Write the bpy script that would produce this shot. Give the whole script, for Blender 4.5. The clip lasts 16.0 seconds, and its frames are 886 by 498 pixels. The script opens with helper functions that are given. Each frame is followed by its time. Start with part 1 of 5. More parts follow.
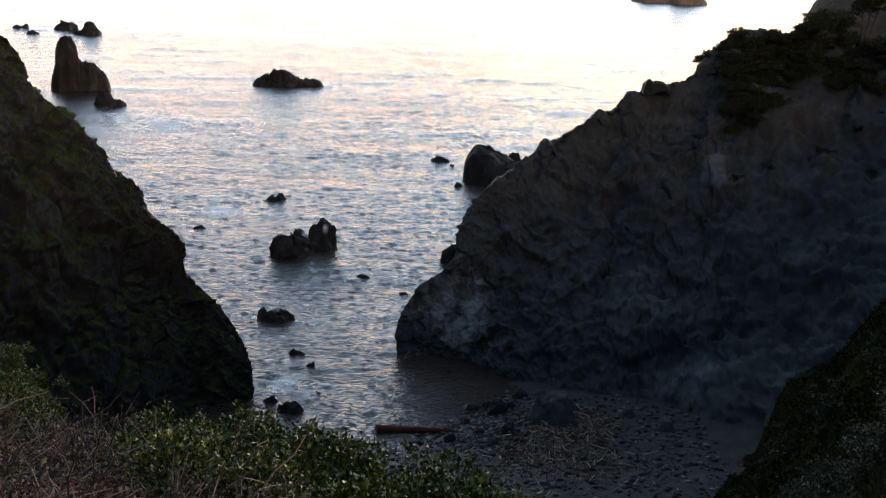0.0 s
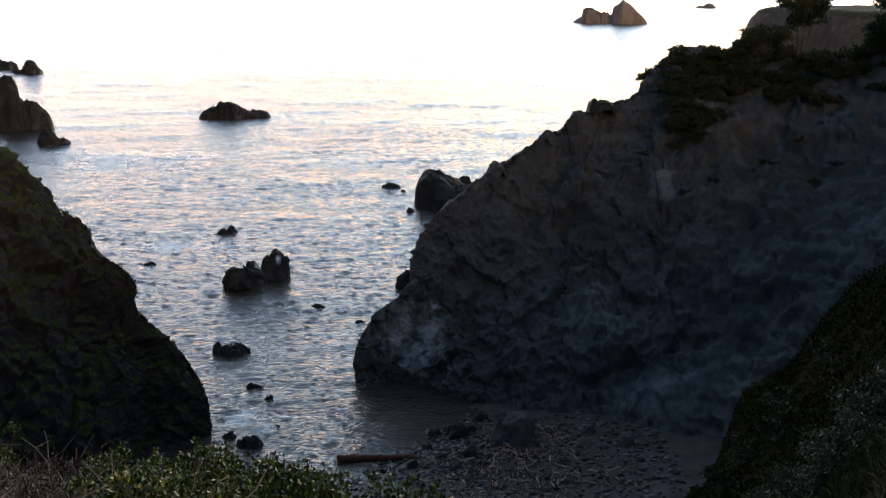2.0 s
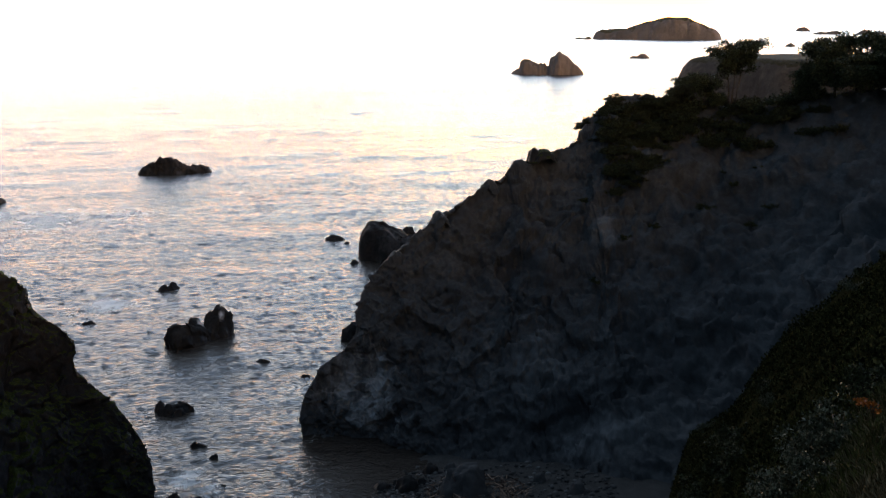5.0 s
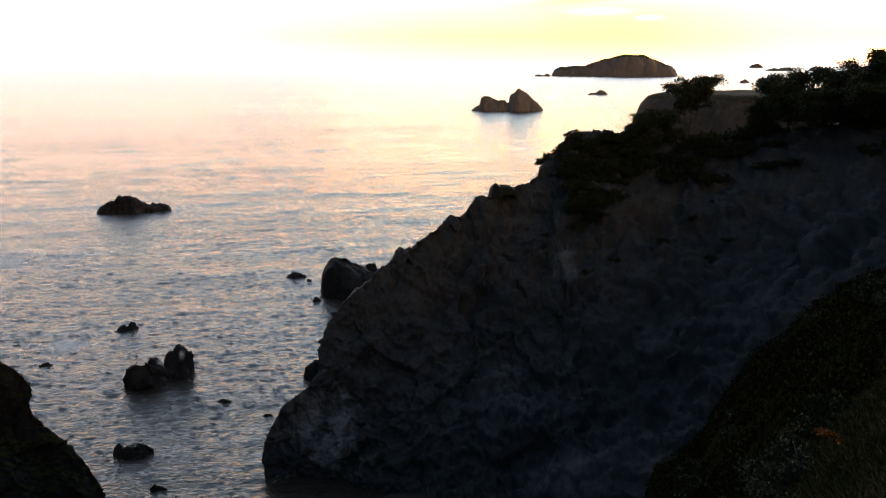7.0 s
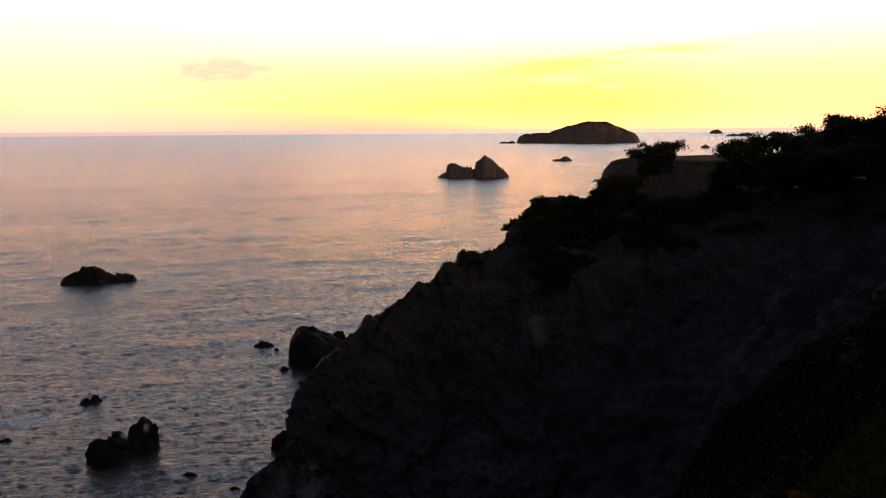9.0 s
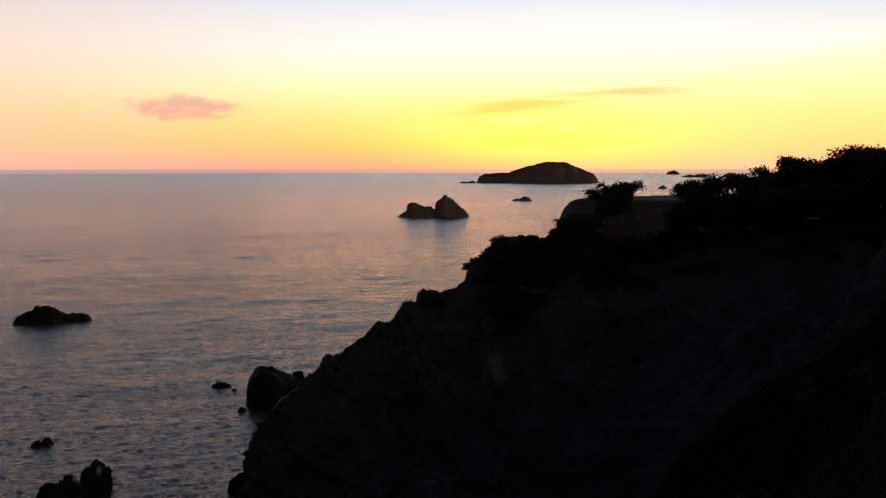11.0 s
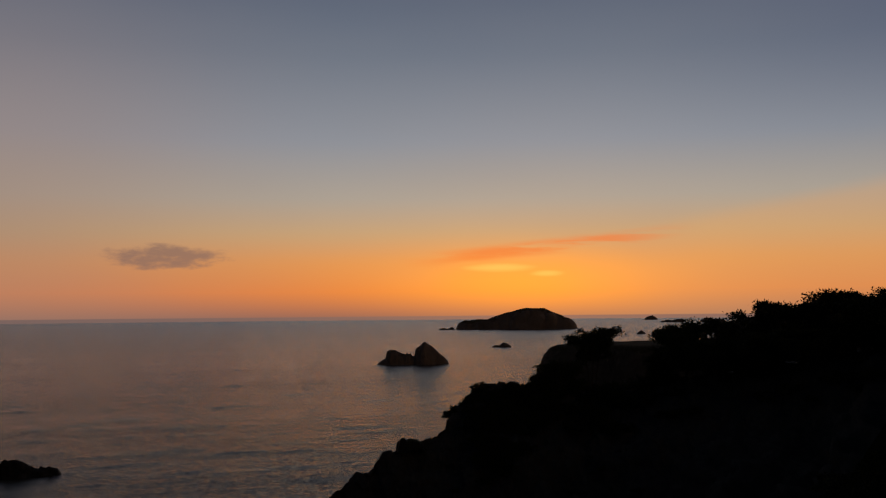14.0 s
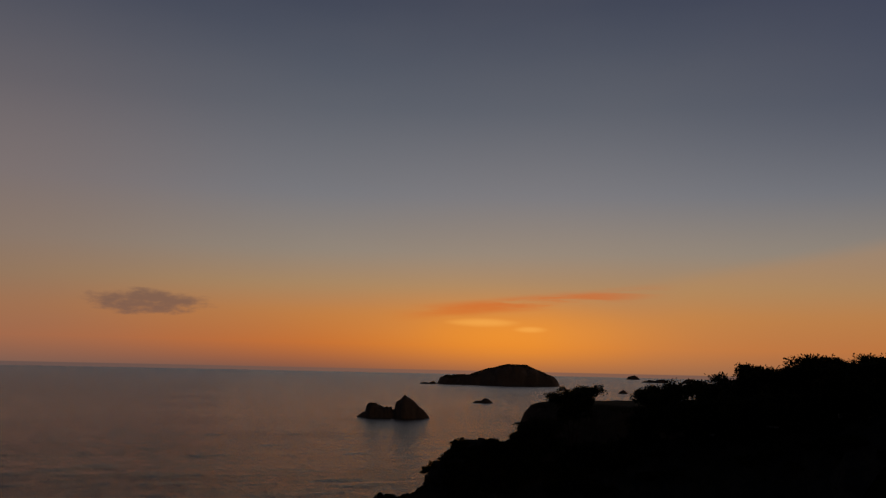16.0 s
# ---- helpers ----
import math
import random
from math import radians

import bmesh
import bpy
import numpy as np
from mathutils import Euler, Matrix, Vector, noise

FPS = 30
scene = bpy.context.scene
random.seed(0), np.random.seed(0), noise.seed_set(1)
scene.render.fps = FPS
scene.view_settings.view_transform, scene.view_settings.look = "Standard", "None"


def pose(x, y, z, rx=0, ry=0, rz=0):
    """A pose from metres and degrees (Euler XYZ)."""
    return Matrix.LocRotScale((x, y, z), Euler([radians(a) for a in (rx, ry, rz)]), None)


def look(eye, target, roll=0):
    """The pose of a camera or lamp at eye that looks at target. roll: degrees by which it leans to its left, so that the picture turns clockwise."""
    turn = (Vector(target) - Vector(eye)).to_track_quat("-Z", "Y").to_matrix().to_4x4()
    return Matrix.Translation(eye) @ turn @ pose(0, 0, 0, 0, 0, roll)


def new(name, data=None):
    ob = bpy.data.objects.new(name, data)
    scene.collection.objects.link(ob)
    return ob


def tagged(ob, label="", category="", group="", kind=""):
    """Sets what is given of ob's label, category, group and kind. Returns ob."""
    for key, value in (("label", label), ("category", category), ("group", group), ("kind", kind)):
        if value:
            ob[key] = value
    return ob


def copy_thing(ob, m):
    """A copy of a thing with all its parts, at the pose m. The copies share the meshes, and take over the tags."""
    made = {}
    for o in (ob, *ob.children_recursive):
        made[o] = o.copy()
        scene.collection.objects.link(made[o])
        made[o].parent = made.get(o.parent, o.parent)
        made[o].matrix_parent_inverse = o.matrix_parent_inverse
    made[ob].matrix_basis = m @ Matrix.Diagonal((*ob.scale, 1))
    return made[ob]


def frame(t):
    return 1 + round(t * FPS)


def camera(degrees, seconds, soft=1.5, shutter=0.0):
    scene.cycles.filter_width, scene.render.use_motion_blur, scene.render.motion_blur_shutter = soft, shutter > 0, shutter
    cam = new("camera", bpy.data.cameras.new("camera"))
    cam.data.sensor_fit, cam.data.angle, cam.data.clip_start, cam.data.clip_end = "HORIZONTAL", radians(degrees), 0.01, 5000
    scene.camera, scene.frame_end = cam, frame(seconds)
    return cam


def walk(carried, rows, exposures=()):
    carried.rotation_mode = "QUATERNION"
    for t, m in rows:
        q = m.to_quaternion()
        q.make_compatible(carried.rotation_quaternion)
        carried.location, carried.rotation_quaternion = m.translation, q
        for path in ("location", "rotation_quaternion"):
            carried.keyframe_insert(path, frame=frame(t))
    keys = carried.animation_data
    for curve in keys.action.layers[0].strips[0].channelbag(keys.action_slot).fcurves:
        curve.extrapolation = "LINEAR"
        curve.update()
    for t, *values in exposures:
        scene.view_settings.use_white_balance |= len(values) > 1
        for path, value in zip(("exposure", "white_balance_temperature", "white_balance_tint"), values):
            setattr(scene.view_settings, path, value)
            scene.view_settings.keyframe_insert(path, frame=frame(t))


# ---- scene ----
EYE = (0.0, 0.0, 35.0)          # metres above the sea
cam = camera(48.97, 16.0, soft=1.25)
# seconds, yaw, pitch, lean in degrees: the camera turns where it stands
TURNS = [
    (0.0, 0.00, -17.76, -2.40),
    (0.5, -0.89, -17.56, -1.83),
    (1.0, -2.00, -17.24, -1.03),
    (1.5, -2.54, -16.92, -0.68),
    (2.0, -2.78, -16.22, -0.76),
    (2.5, -3.08, -15.82, -0.42),
    (3.0, -3.46, -15.88, -0.54),
    (3.5, -3.81, -16.00, -0.37),
    (4.0, -4.55, -15.36, -0.09),
    (4.5, -5.21, -14.39, -0.28),
    (5.0, -6.12, -13.22, -0.20),
    (7.5, -8.74, -10.40, 0.15),
    (8.0, -9.20, -9.34, 0.44),
    (8.5, -9.83, -8.17, 0.40),
    (9.0, -10.29, -7.19, 0.38),
    (11.5, -13.08, -3.76, -0.11),
    (12.0, -12.91, -2.20, -0.54),
    (12.5, -12.83, -0.81, -0.47),
    (13.0, -12.85, 0.84, -0.31),
    (13.5, -13.31, 2.14, 0.45),
    (14.0, -13.91, 3.74, 0.50),
    (14.5, -14.26, 5.14, -0.00),
    (15.0, -14.77, 7.36, -0.42),
    (15.5, -14.99, 8.16, -0.89),
    (16.0, -14.79, 6.89, -1.25)]
walk(cam, [(t, pose(*EYE, 90 + pitch, 0, yaw) @ pose(0, 0, 0, 0, 0, -lean)) for t, yaw, pitch, lean in TURNS],
     exposures=[(0, 4.3, 5450, -6), (1.5, 4.4, 5450, -6), (4.0, 4.42, 5500, -6), (5.0, 4.15, 5700, -4), (7.5, 3.3, 5900, -5), (8.0, 3.0, 6000, -1), (9.0, 2.36, 6200, 7),
                (11.5, 1.38, 6000, 8), (12.5, 0.66, 6150, 8), (13.5, 0.25, 6300, 8), (14.5, 0.0, 6450, 11), (16.0, -0.45, 6600, 12)])


# ---- light ----
def lin(r, g, b):
    """Linear colour from 0-255 display values."""
    return tuple((v / 255 / 12.92 if v < 10.3 else ((v / 255 + 0.055) / 1.055) ** 2.4) for v in (r, g, b)) + (1.0,)


world = bpy.data.worlds.new("sky")
scene.world = world
world.use_nodes = True
wt = world.node_tree
wt.nodes.clear()


def plug(tree, socket, v):
    if isinstance(v, bpy.types.NodeSocket):
        tree.links.new(v, socket)
    else:
        socket.default_value = v


def calc(tree, op, *args, clamp=False):
    n = tree.nodes.new("ShaderNodeMath")
    n.operation, n.use_clamp = op, clamp
    for s, v in zip(n.inputs, args):
        plug(tree, s, v)
    return n.outputs[0]


def blend(tree, fac, a, b, how="MIX"):
    n = tree.nodes.new("ShaderNodeMix")
    n.data_type, n.blend_type = "RGBA", how
    plug(tree, n.inputs[0], fac)
    plug(tree, n.inputs[6], a)
    plug(tree, n.inputs[7], b)
    return n.outputs[2]


def ramp(tree, fac, stops, ease="LINEAR"):
    n = tree.nodes.new("ShaderNodeValToRGB")
    n.color_ramp.interpolation = ease
    el = n.color_ramp.elements
    while len(el) < len(stops):
        el.new(0.5)
    for e, (pos, col) in zip(el, stops):
        e.position, e.color = pos, (col if len(col) == 4 else (*col, 1))
    plug(tree, n.inputs[0], fac)
    return n.outputs[0]


def step(tree, v, lo, hi):
    n = tree.nodes.new("ShaderNodeMapRange")
    n.interpolation_type = "SMOOTHSTEP"
    plug(tree, n.inputs[0], v)
    plug(tree, n.inputs[1], lo)
    plug(tree, n.inputs[2], hi)
    return n.outputs[0]


def grain(tree, vec, scale, detail=4.0, rough=0.55, distort=0.0):
    n = tree.nodes.new("ShaderNodeTexNoise")
    plug(tree, n.inputs["Vector"], vec)
    n.inputs["Scale"].default_value = scale
    n.inputs["Detail"].default_value = detail
    n.inputs["Roughness"].default_value = rough
    n.inputs["Distortion"].default_value = distort
    return n.outputs["Fac"]


def stretch(tree, vec, sx, sy, sz, rz=0.0):
    n = tree.nodes.new("ShaderNodeMapping")
    plug(tree, n.inputs[0], vec)
    n.inputs["Scale"].default_value = (sx, sy, sz)
    n.inputs["Rotation"].default_value = (0, 0, radians(rz))
    return n.outputs[0]


SUN_AZ, SUN_EL = 19.0, 2.0      # degrees to the right of straight ahead, above the horizon
coord = wt.nodes.new("ShaderNodeTexCoord").outputs["Generated"]
sep = wt.nodes.new("ShaderNodeSeparateXYZ")
wt.links.new(coord, sep.inputs[0])
elev = calc(wt, "MULTIPLY", calc(wt, "ARCSINE", sep.outputs[2]), 57.2958)
azim = calc(wt, "MULTIPLY", calc(wt, "ARCTAN2", sep.outputs[0], sep.outputs[1]), 57.2958)
side = calc(wt, "SUBTRACT", azim, SUN_AZ)
flat_n = wt.nodes.new("ShaderNodeCombineXYZ")
wt.links.new(azim, flat_n.inputs[0])
wt.links.new(elev, flat_n.inputs[1])
sheet = flat_n.outputs[0]
# elevation -5 .. 95 degrees
height = calc(wt, "DIVIDE", calc(wt, "ADD", elev, 5.0), 100.0)


def at(deg):
    return (deg + 5) / 100


base_sky = ramp(wt, height, [
    (0.0, lin(110, 88, 84)), (at(-0.42), lin(118, 88, 82)), (at(0.15), lin(160, 100, 76)), (at(1.2), lin(210, 119, 62)),
    (at(3.0), lin(208, 137, 78)), (at(4.6), lin(186, 150, 110)), (at(6.6), lin(160, 150, 138)), (at(10.0), lin(130, 135, 144)),
    (at(15.0), lin(99, 108, 122)), (at(21.0), lin(70, 79, 99)), (at(30.0), lin(58, 57, 61)), (at(60.0), lin(33, 32, 33)), (1.0, lin(27, 28, 31))])
# away from the sunset the low sky is dull blue and mauve
back_sky = ramp(wt, height, [
    (0.0, lin(13, 14, 17)), (at(0.5), lin(16, 18, 22)), (at(8.0), lin(18, 21, 27)), (at(25.0), lin(22, 25, 31)), (1.0, lin(25, 28, 33))])
away = step(wt, calc(wt, "ABSOLUTE", side), 36.0, 100.0)
sky = blend(wt, away, base_sky, back_sky)
# a duller, pinker veil well to the left of the sunset
veil = calc(wt, "MULTIPLY", step(wt, side, -9.0, -32.0), step(wt, elev, 24.0, 5.0))
front = calc(wt, "SUBTRACT", 1.0, away)
sky = blend(wt, calc(wt, "MULTIPLY", calc(wt, "MULTIPLY", veil, front), 0.55), sky, lin(150, 118, 102))
# broad warm band whose upper edge climbs to the right
edge = calc(wt, "ADD", 3.9, calc(wt, "MULTIPLY", side, 0.17))
band = calc(wt, "MULTIPLY", step(wt, calc(wt, "SUBTRACT", edge, elev), -0.3, 0.9), step(wt, side, -4.0, 12.0))
sky = blend(wt, calc(wt, "MULTIPLY", band, 0.32), sky, lin(205, 150, 95))
# yellow core above the hidden sun
dx = calc(wt, "DIVIDE", side, 7.5)
dy = calc(wt, "DIVIDE", calc(wt, "SUBTRACT", elev, 1.9), 1.7)
core = calc(wt, "POWER", 2.71828, calc(wt, "MULTIPLY", -1.0, calc(wt, "ADD", calc(wt, "MULTIPLY", dx, dx), calc(wt, "MULTIPLY", dy, dy))))
sky = blend(wt, calc(wt, "MULTIPLY", core, 0.64), sky, (1.15, 0.39, 0.03, 1))
# thin cloud streaks in the core
streak = grain(wt, stretch(wt, sheet, 0.12, 1.5, 1.0, -3.0), 1.0, 5.0, 0.6)
lane = calc(wt, "MULTIPLY", step(wt, calc(wt, "ABSOLUTE", calc(wt, "SUBTRACT", side, 1.0)), 9.0, 3.0),
            step(wt, calc(wt, "ABSOLUTE", calc(wt, "SUBTRACT", elev, calc(wt, "ADD", 3.7, calc(wt, "MULTIPLY", side, 0.10)))), 0.6, 0.1))
sky = blend(wt, calc(wt, "MULTIPLY", lane, calc(wt, "MULTIPLY", step(wt, streak, 0.40, 0.56), 0.7)), sky, lin(226, 106, 40))
# two small gaps in the cloud where the sun nearly breaks through
for gx, gy, gw, gh in ((-1.7, 2.6, 1.9, 0.24), (1.0, 2.25, 0.9, 0.18)):
    hx = calc(wt, "DIVIDE", calc(wt, "SUBTRACT", side, gx), gw)
    hy = calc(wt, "DIVIDE", calc(wt, "SUBTRACT", elev, gy), gh)
    spot = calc(wt, "ADD", calc(wt, "SUBTRACT", 1.0, calc(wt, "ADD", calc(wt, "MULTIPLY", hx, hx), calc(wt, "MULTIPLY", hy, hy))),
                calc(wt, "MULTIPLY", calc(wt, "SUBTRACT", streak, 0.5), 2.0))
    sky = blend(wt, calc(wt, "MULTIPLY", step(wt, spot, -0.9, 1.3), 0.5), sky, (1.25, 0.62, 0.13, 1))
# one small mauve cloud low on the left
puff = grain(wt, stretch(wt, sheet, 0.5, 1.4, 1.0), 1.0, 5.0, 0.6)
cx = calc(wt, "DIVIDE", calc(wt, "SUBTRACT", azim, -2.1), 3.9)
cy = calc(wt, "DIVIDE", calc(wt, "SUBTRACT", elev, 3.3), 0.8)
lump = calc(wt, "ADD", calc(wt, "SUBTRACT", 1.0, calc(wt, "ADD", calc(wt, "MULTIPLY", cx, cx), calc(wt, "MULTIPLY", cy, cy))),
            calc(wt, "MULTIPLY", calc(wt, "SUBTRACT", puff, 0.5), 2.6))
sky = blend(wt, calc(wt, "MULTIPLY", step(wt, lump, 0.0, 0.9), 0.8), sky, lin(124, 96, 88))
# soft unevenness of the upper air
haze = grain(wt, stretch(wt, sheet, 0.05, 0.12, 1.0, 12.0), 1.0, 3.0, 0.5)
sky = blend(wt, calc(wt, "MULTIPLY", calc(wt, "MULTIPLY", step(wt, haze, 0.35, 0.75), calc(wt, "MULTIPLY", front, step(wt, elev, 40.0, 24.0))), 0.12), sky, lin(126, 122, 122))
dusk = calc(wt, "MULTIPLY", step(wt, side, 2.0, 26.0), step(wt, elev, 6.0, 16.0))
sky = blend(wt, calc(wt, "MULTIPLY", calc(wt, "MULTIPLY", dusk, calc(wt, "MULTIPLY", front, step(wt, elev, 45.0, 28.0))), 0.4), sky, lin(56, 62, 92))
# the farthest, wind-darkened sea beyond the modelled water
sky = blend(wt, calc(wt, "MULTIPLY", step(wt, elev, -0.17, -0.23), front), sky, lin(112, 92, 88))
nishita = wt.nodes.new("ShaderNodeTexSky")
nishita.sky_type, nishita.sun_disc = "NISHITA", False
nishita.sun_elevation, nishita.sun_rotation = radians(SUN_EL), radians(SUN_AZ)
sky = blend(wt, 0.004, sky, nishita.outputs[0], "ADD")
bg = wt.nodes.new("ShaderNodeBackground")
wt.links.new(sky, bg.inputs[0])
bg.inputs[1].default_value = 1.0
wt.links.new(bg.outputs[0], wt.nodes.new("ShaderNodeOutputWorld").inputs[0])

sun = new("sun", bpy.data.lights.new("sun", "SUN"))
sun.data.energy, sun.data.angle, sun.data.color = 0.02, radians(34), (1.0, 0.62, 0.32)
_a, _e = radians(SUN_AZ), radians(SUN_EL + 1.0)
sun.matrix_world = look((math.sin(_a) * 300, math.cos(_a) * 300, 35 + 300 * math.tan(_e)), (0, 0, 35))


# ---- materials ----
def material(name):
    m = bpy.data.materials.new(name)
    m.use_nodes = True
    t = m.node_tree
    b = t.nodes["Principled BSDF"]
    return m, t, b


def bump(t, b, h, strength, dist):
    n = t.nodes.new("ShaderNodeBump")
    n.inputs["Strength"].default_value, n.inputs["Distance"].default_value = strength, dist
    plug(t, n.inputs["Height"], h)
    t.links.new(n.outputs[0], b.inputs["Normal"])


def place(t):
    return t.nodes.new("ShaderNodeTexCoord").outputs["Object"]


def up_face(t, lo, hi):
    g = t.nodes.new("ShaderNodeNewGeometry")
    s = t.nodes.new("ShaderNodeSeparateXYZ")
    t.links.new(g.outputs["Normal"], s.inputs[0])
    return step(t, s.outputs[2], lo, hi)


def height_of(t, lo, hi):
    s = t.nodes.new("ShaderNodeSeparateXYZ")
    t.links.new(place(t), s.inputs[0])
    return step(t, s.outputs[2], lo, hi)


def rock_mat(name, dark, mid, pale, size=1.0, moss=None, moss_at=(0.55, 0.85), wet=True, streaks=0.25, bleached=(), pale_tone=(0.25, 0.265, 0.29, 1)):
    m, t, b = material(name)
    v = place(t)
    big = grain(t, v, 0.16 * size, 5, 0.6, 0.6)
    fine = grain(t, v, 1.7 * size, 6, 0.65)
    col = ramp(t, calc(t, "ADD", calc(t, "MULTIPLY", big, 0.6), calc(t, "MULTIPLY", fine, 0.4)),
               [(0.30, dark), (0.5, mid), (0.72, pale)])
    seam = grain(t, stretch(t, v, 0.8, 0.8, 0.3, 20), 0.42 * size, 6, 0.62)
    col = blend(t, calc(t, "MULTIPLY", step(t, seam, 0.55, 0.70), streaks), col, (*[min(1, c * 1.9) for c in pale[:3]], 1))
    crack = grain(t, stretch(t, v, 0.6, 0.6, 0.3, -15), 1.1 * size, 6, 0.7, 0.3)
    col = blend(t, calc(t, "MULTIPLY", step(t, crack, 0.44, 0.32), 0.2), col, (*[c * 0.35 for c in dark[:3]], 1))
    for (px, py, pz), (rx, ry, rz), strength in bleached:
        gap = t.nodes.new("ShaderNodeVectorMath")
        gap.operation = "SUBTRACT"
        t.links.new(v, gap.inputs[0])
        gap.inputs[1].default_value = (px, py, pz)
        near_ = t.nodes.new("ShaderNodeVectorMath")
        near_.operation = "LENGTH"
        t.links.new(stretch(t, gap.outputs[0], 1 / rx, 1 / ry, 1 / rz), near_.inputs[0])
        patch = calc(t, "ADD", calc(t, "SUBTRACT", 1.0, near_.outputs["Value"]), calc(t, "MULTIPLY", calc(t, "SUBTRACT", seam, 0.5), 3.0))
        col = blend(t, calc(t, "MULTIPLY", step(t, patch, 0.0, 0.9), strength), col, pale_tone)
    if moss:
        cover = calc(t, "MULTIPLY", calc(t, "ADD", up_face(t, *moss_at), calc(t, "MULTIPLY", calc(t, "SUBTRACT", big, 0.5), 1.6)), step(t, fine, 0.25, 0.55), clamp=True)
        tuft = grain(t, v, 5.0 * size, 5, 0.7)
        green = ramp(t, tuft, [(0.3, [c * 0.45 for c in moss]), (0.55, moss), (0.75, [moss[0] * 1.9, moss[1] * 1.6, moss[2] * 1.4])])
        col = blend(t, step(t, cover, 0.25, 0.7), col, green)
    t.links.new(col, b.inputs["Base Color"])
    b.inputs["Roughness"].default_value = 0.88
    b.inputs["Specular IOR Level"].default_value = 0.05
    if wet:
        t.links.new(calc(t, "ADD", 0.35, calc(t, "MULTIPLY", height_of(t, 0.3, 1.6), 0.5)), b.inputs["Roughness"])
    bump(t, b, calc(t, "ADD", calc(t, "MULTIPLY", fine, 0.7), calc(t, "MULTIPLY", crack, 0.8)), 0.5, 0.26 / size)
    return m


def leaf_mat(name, low, high, gloss=0.5, shine=0.12):
    m, t, b = material(name)
    g = t.nodes.new("ShaderNodeNewGeometry").outputs["Random Per Island"]
    o = t.nodes.new("ShaderNodeObjectInfo").outputs["Random"]
    col = ramp(t, g, [(0.0, [c * 0.55 for c in low]), (0.35, low), (0.8, high), (1.0, [c * 1.4 for c in high])])
    col = blend(t, calc(t, "MULTIPLY", o, 0.35), col, (*[c * 0.5 for c in low], 1))
    t.links.new(col, b.inputs["Base Color"])
    b.inputs["Roughness"].default_value = gloss
    b.inputs["Specular IOR Level"].default_value = shine
    return m


def plain_mat(name, low, high, scale, rough=0.85, lift=0.01, dull=0.1):
    m, t, b = material(name)
    v = place(t)
    n1 = grain(t, v, scale, 6, 0.65)
    n2 = grain(t, v, scale * 0.13, 4, 0.6)
    t.links.new(ramp(t, calc(t, "ADD", calc(t, "MULTIPLY", n1, 0.55), calc(t, "MULTIPLY", n2, 0.45)), [(0.32, low), (0.68, high)]), b.inputs["Base Color"])
    b.inputs["Roughness"].default_value = rough
    b.inputs["Specular IOR Level"].default_value = dull
    bump(t, b, n1, 0.6, lift)
    return m


MAT = {}
MAT["cliff"] = rock_mat("cliff_rock", (0.034, 0.036, 0.040), (0.055, 0.058, 0.064), (0.096, 0.101, 0.109), 1.4, streaks=0.16,
                        bleached=[((1.6, 78.5, 4.0), (4.2, 9.0, 3.6), 0.9), ((23.8, 84.5, 17), (1.3, 3.0, 5.5), 0.35), ((16, 76, 8), (3, 4, 5), 0.25), ((20, 70, 3), (4, 4, 3), 0.3)])
MAT["left_cliff"] = rock_mat("mossy_cliff_rock", (0.012, 0.012, 0.013), (0.024, 0.023, 0.024), (0.048, 0.045, 0.044), 1.2, moss=(0.034, 0.041, 0.011), moss_at=(0.45, 0.8), streaks=0.08)
MAT["sea_rock"] = rock_mat("wet_sea_rock", (0.013, 0.013, 0.014), (0.027, 0.026, 0.027), (0.058, 0.055, 0.054), 1.6, streaks=0.25)
MAT["bird_rock"] = rock_mat("bird_limed_rock", (0.013, 0.013, 0.014), (0.028, 0.027, 0.027), (0.06, 0.057, 0.056), 1.6, streaks=0.25, pale_tone=(0.66, 0.65, 0.66, 1),
                            bleached=[((-0.25, -0.5, 1.3), (0.7, 1.1, 1.5), 0.95), ((2.1, 0.3, 2.4), (0.45, 0.7, 0.8), 0.95), ((2.9, 0.0, 1.9), (0.3, 0.4, 0.3), 0.9)])
MAT["boulder"] = rock_mat("beach_boulder_stone", (0.042, 0.042, 0.045), (0.065, 0.065, 0.069), (0.10, 0.10, 0.104), 1.6, wet=False, streaks=0.15)
MAT["far_rock"] = rock_mat("island_rock", (0.13, 0.108, 0.10), (0.19, 0.158, 0.145), (0.25, 0.215, 0.195), 0.12, moss=(0.10, 0.085, 0.045), moss_at=(0.75, 0.95), wet=False, streaks=0.3)
MAT["far_bluff"] = rock_mat("dry_bluff_earth", (0.034, 0.029, 0.026), (0.068, 0.056, 0.048), (0.13, 0.108, 0.09), 0.6, moss=(0.05, 0.043, 0.024), moss_at=(0.6, 0.9), wet=False, streaks=0.3)
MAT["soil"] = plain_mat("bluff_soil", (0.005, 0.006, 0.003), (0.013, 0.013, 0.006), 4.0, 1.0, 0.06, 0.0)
MAT["shingle"] = plain_mat("grey_shingle", (0.020, 0.020, 0.022), (0.085, 0.083, 0.083), 9.0, 0.6, 0.08)
MAT["pebble"] = leaf_mat("beach_pebble", (0.04, 0.041, 0.045), (0.13, 0.13, 0.135), 0.55)
MAT["wood"] = plain_mat("weathered_driftwood", (0.07, 0.045, 0.03), (0.16, 0.10, 0.07), 5.0, 0.8, 0.02)
MAT["red_wood"] = plain_mat("red_brown_log", (0.045, 0.017, 0.012), (0.10, 0.038, 0.026), 5.0, 0.75, 0.02)
MAT["sticks"] = leaf_mat("bleached_sticks", (0.05, 0.032, 0.025), (0.40, 0.29, 0.225), 0.8)
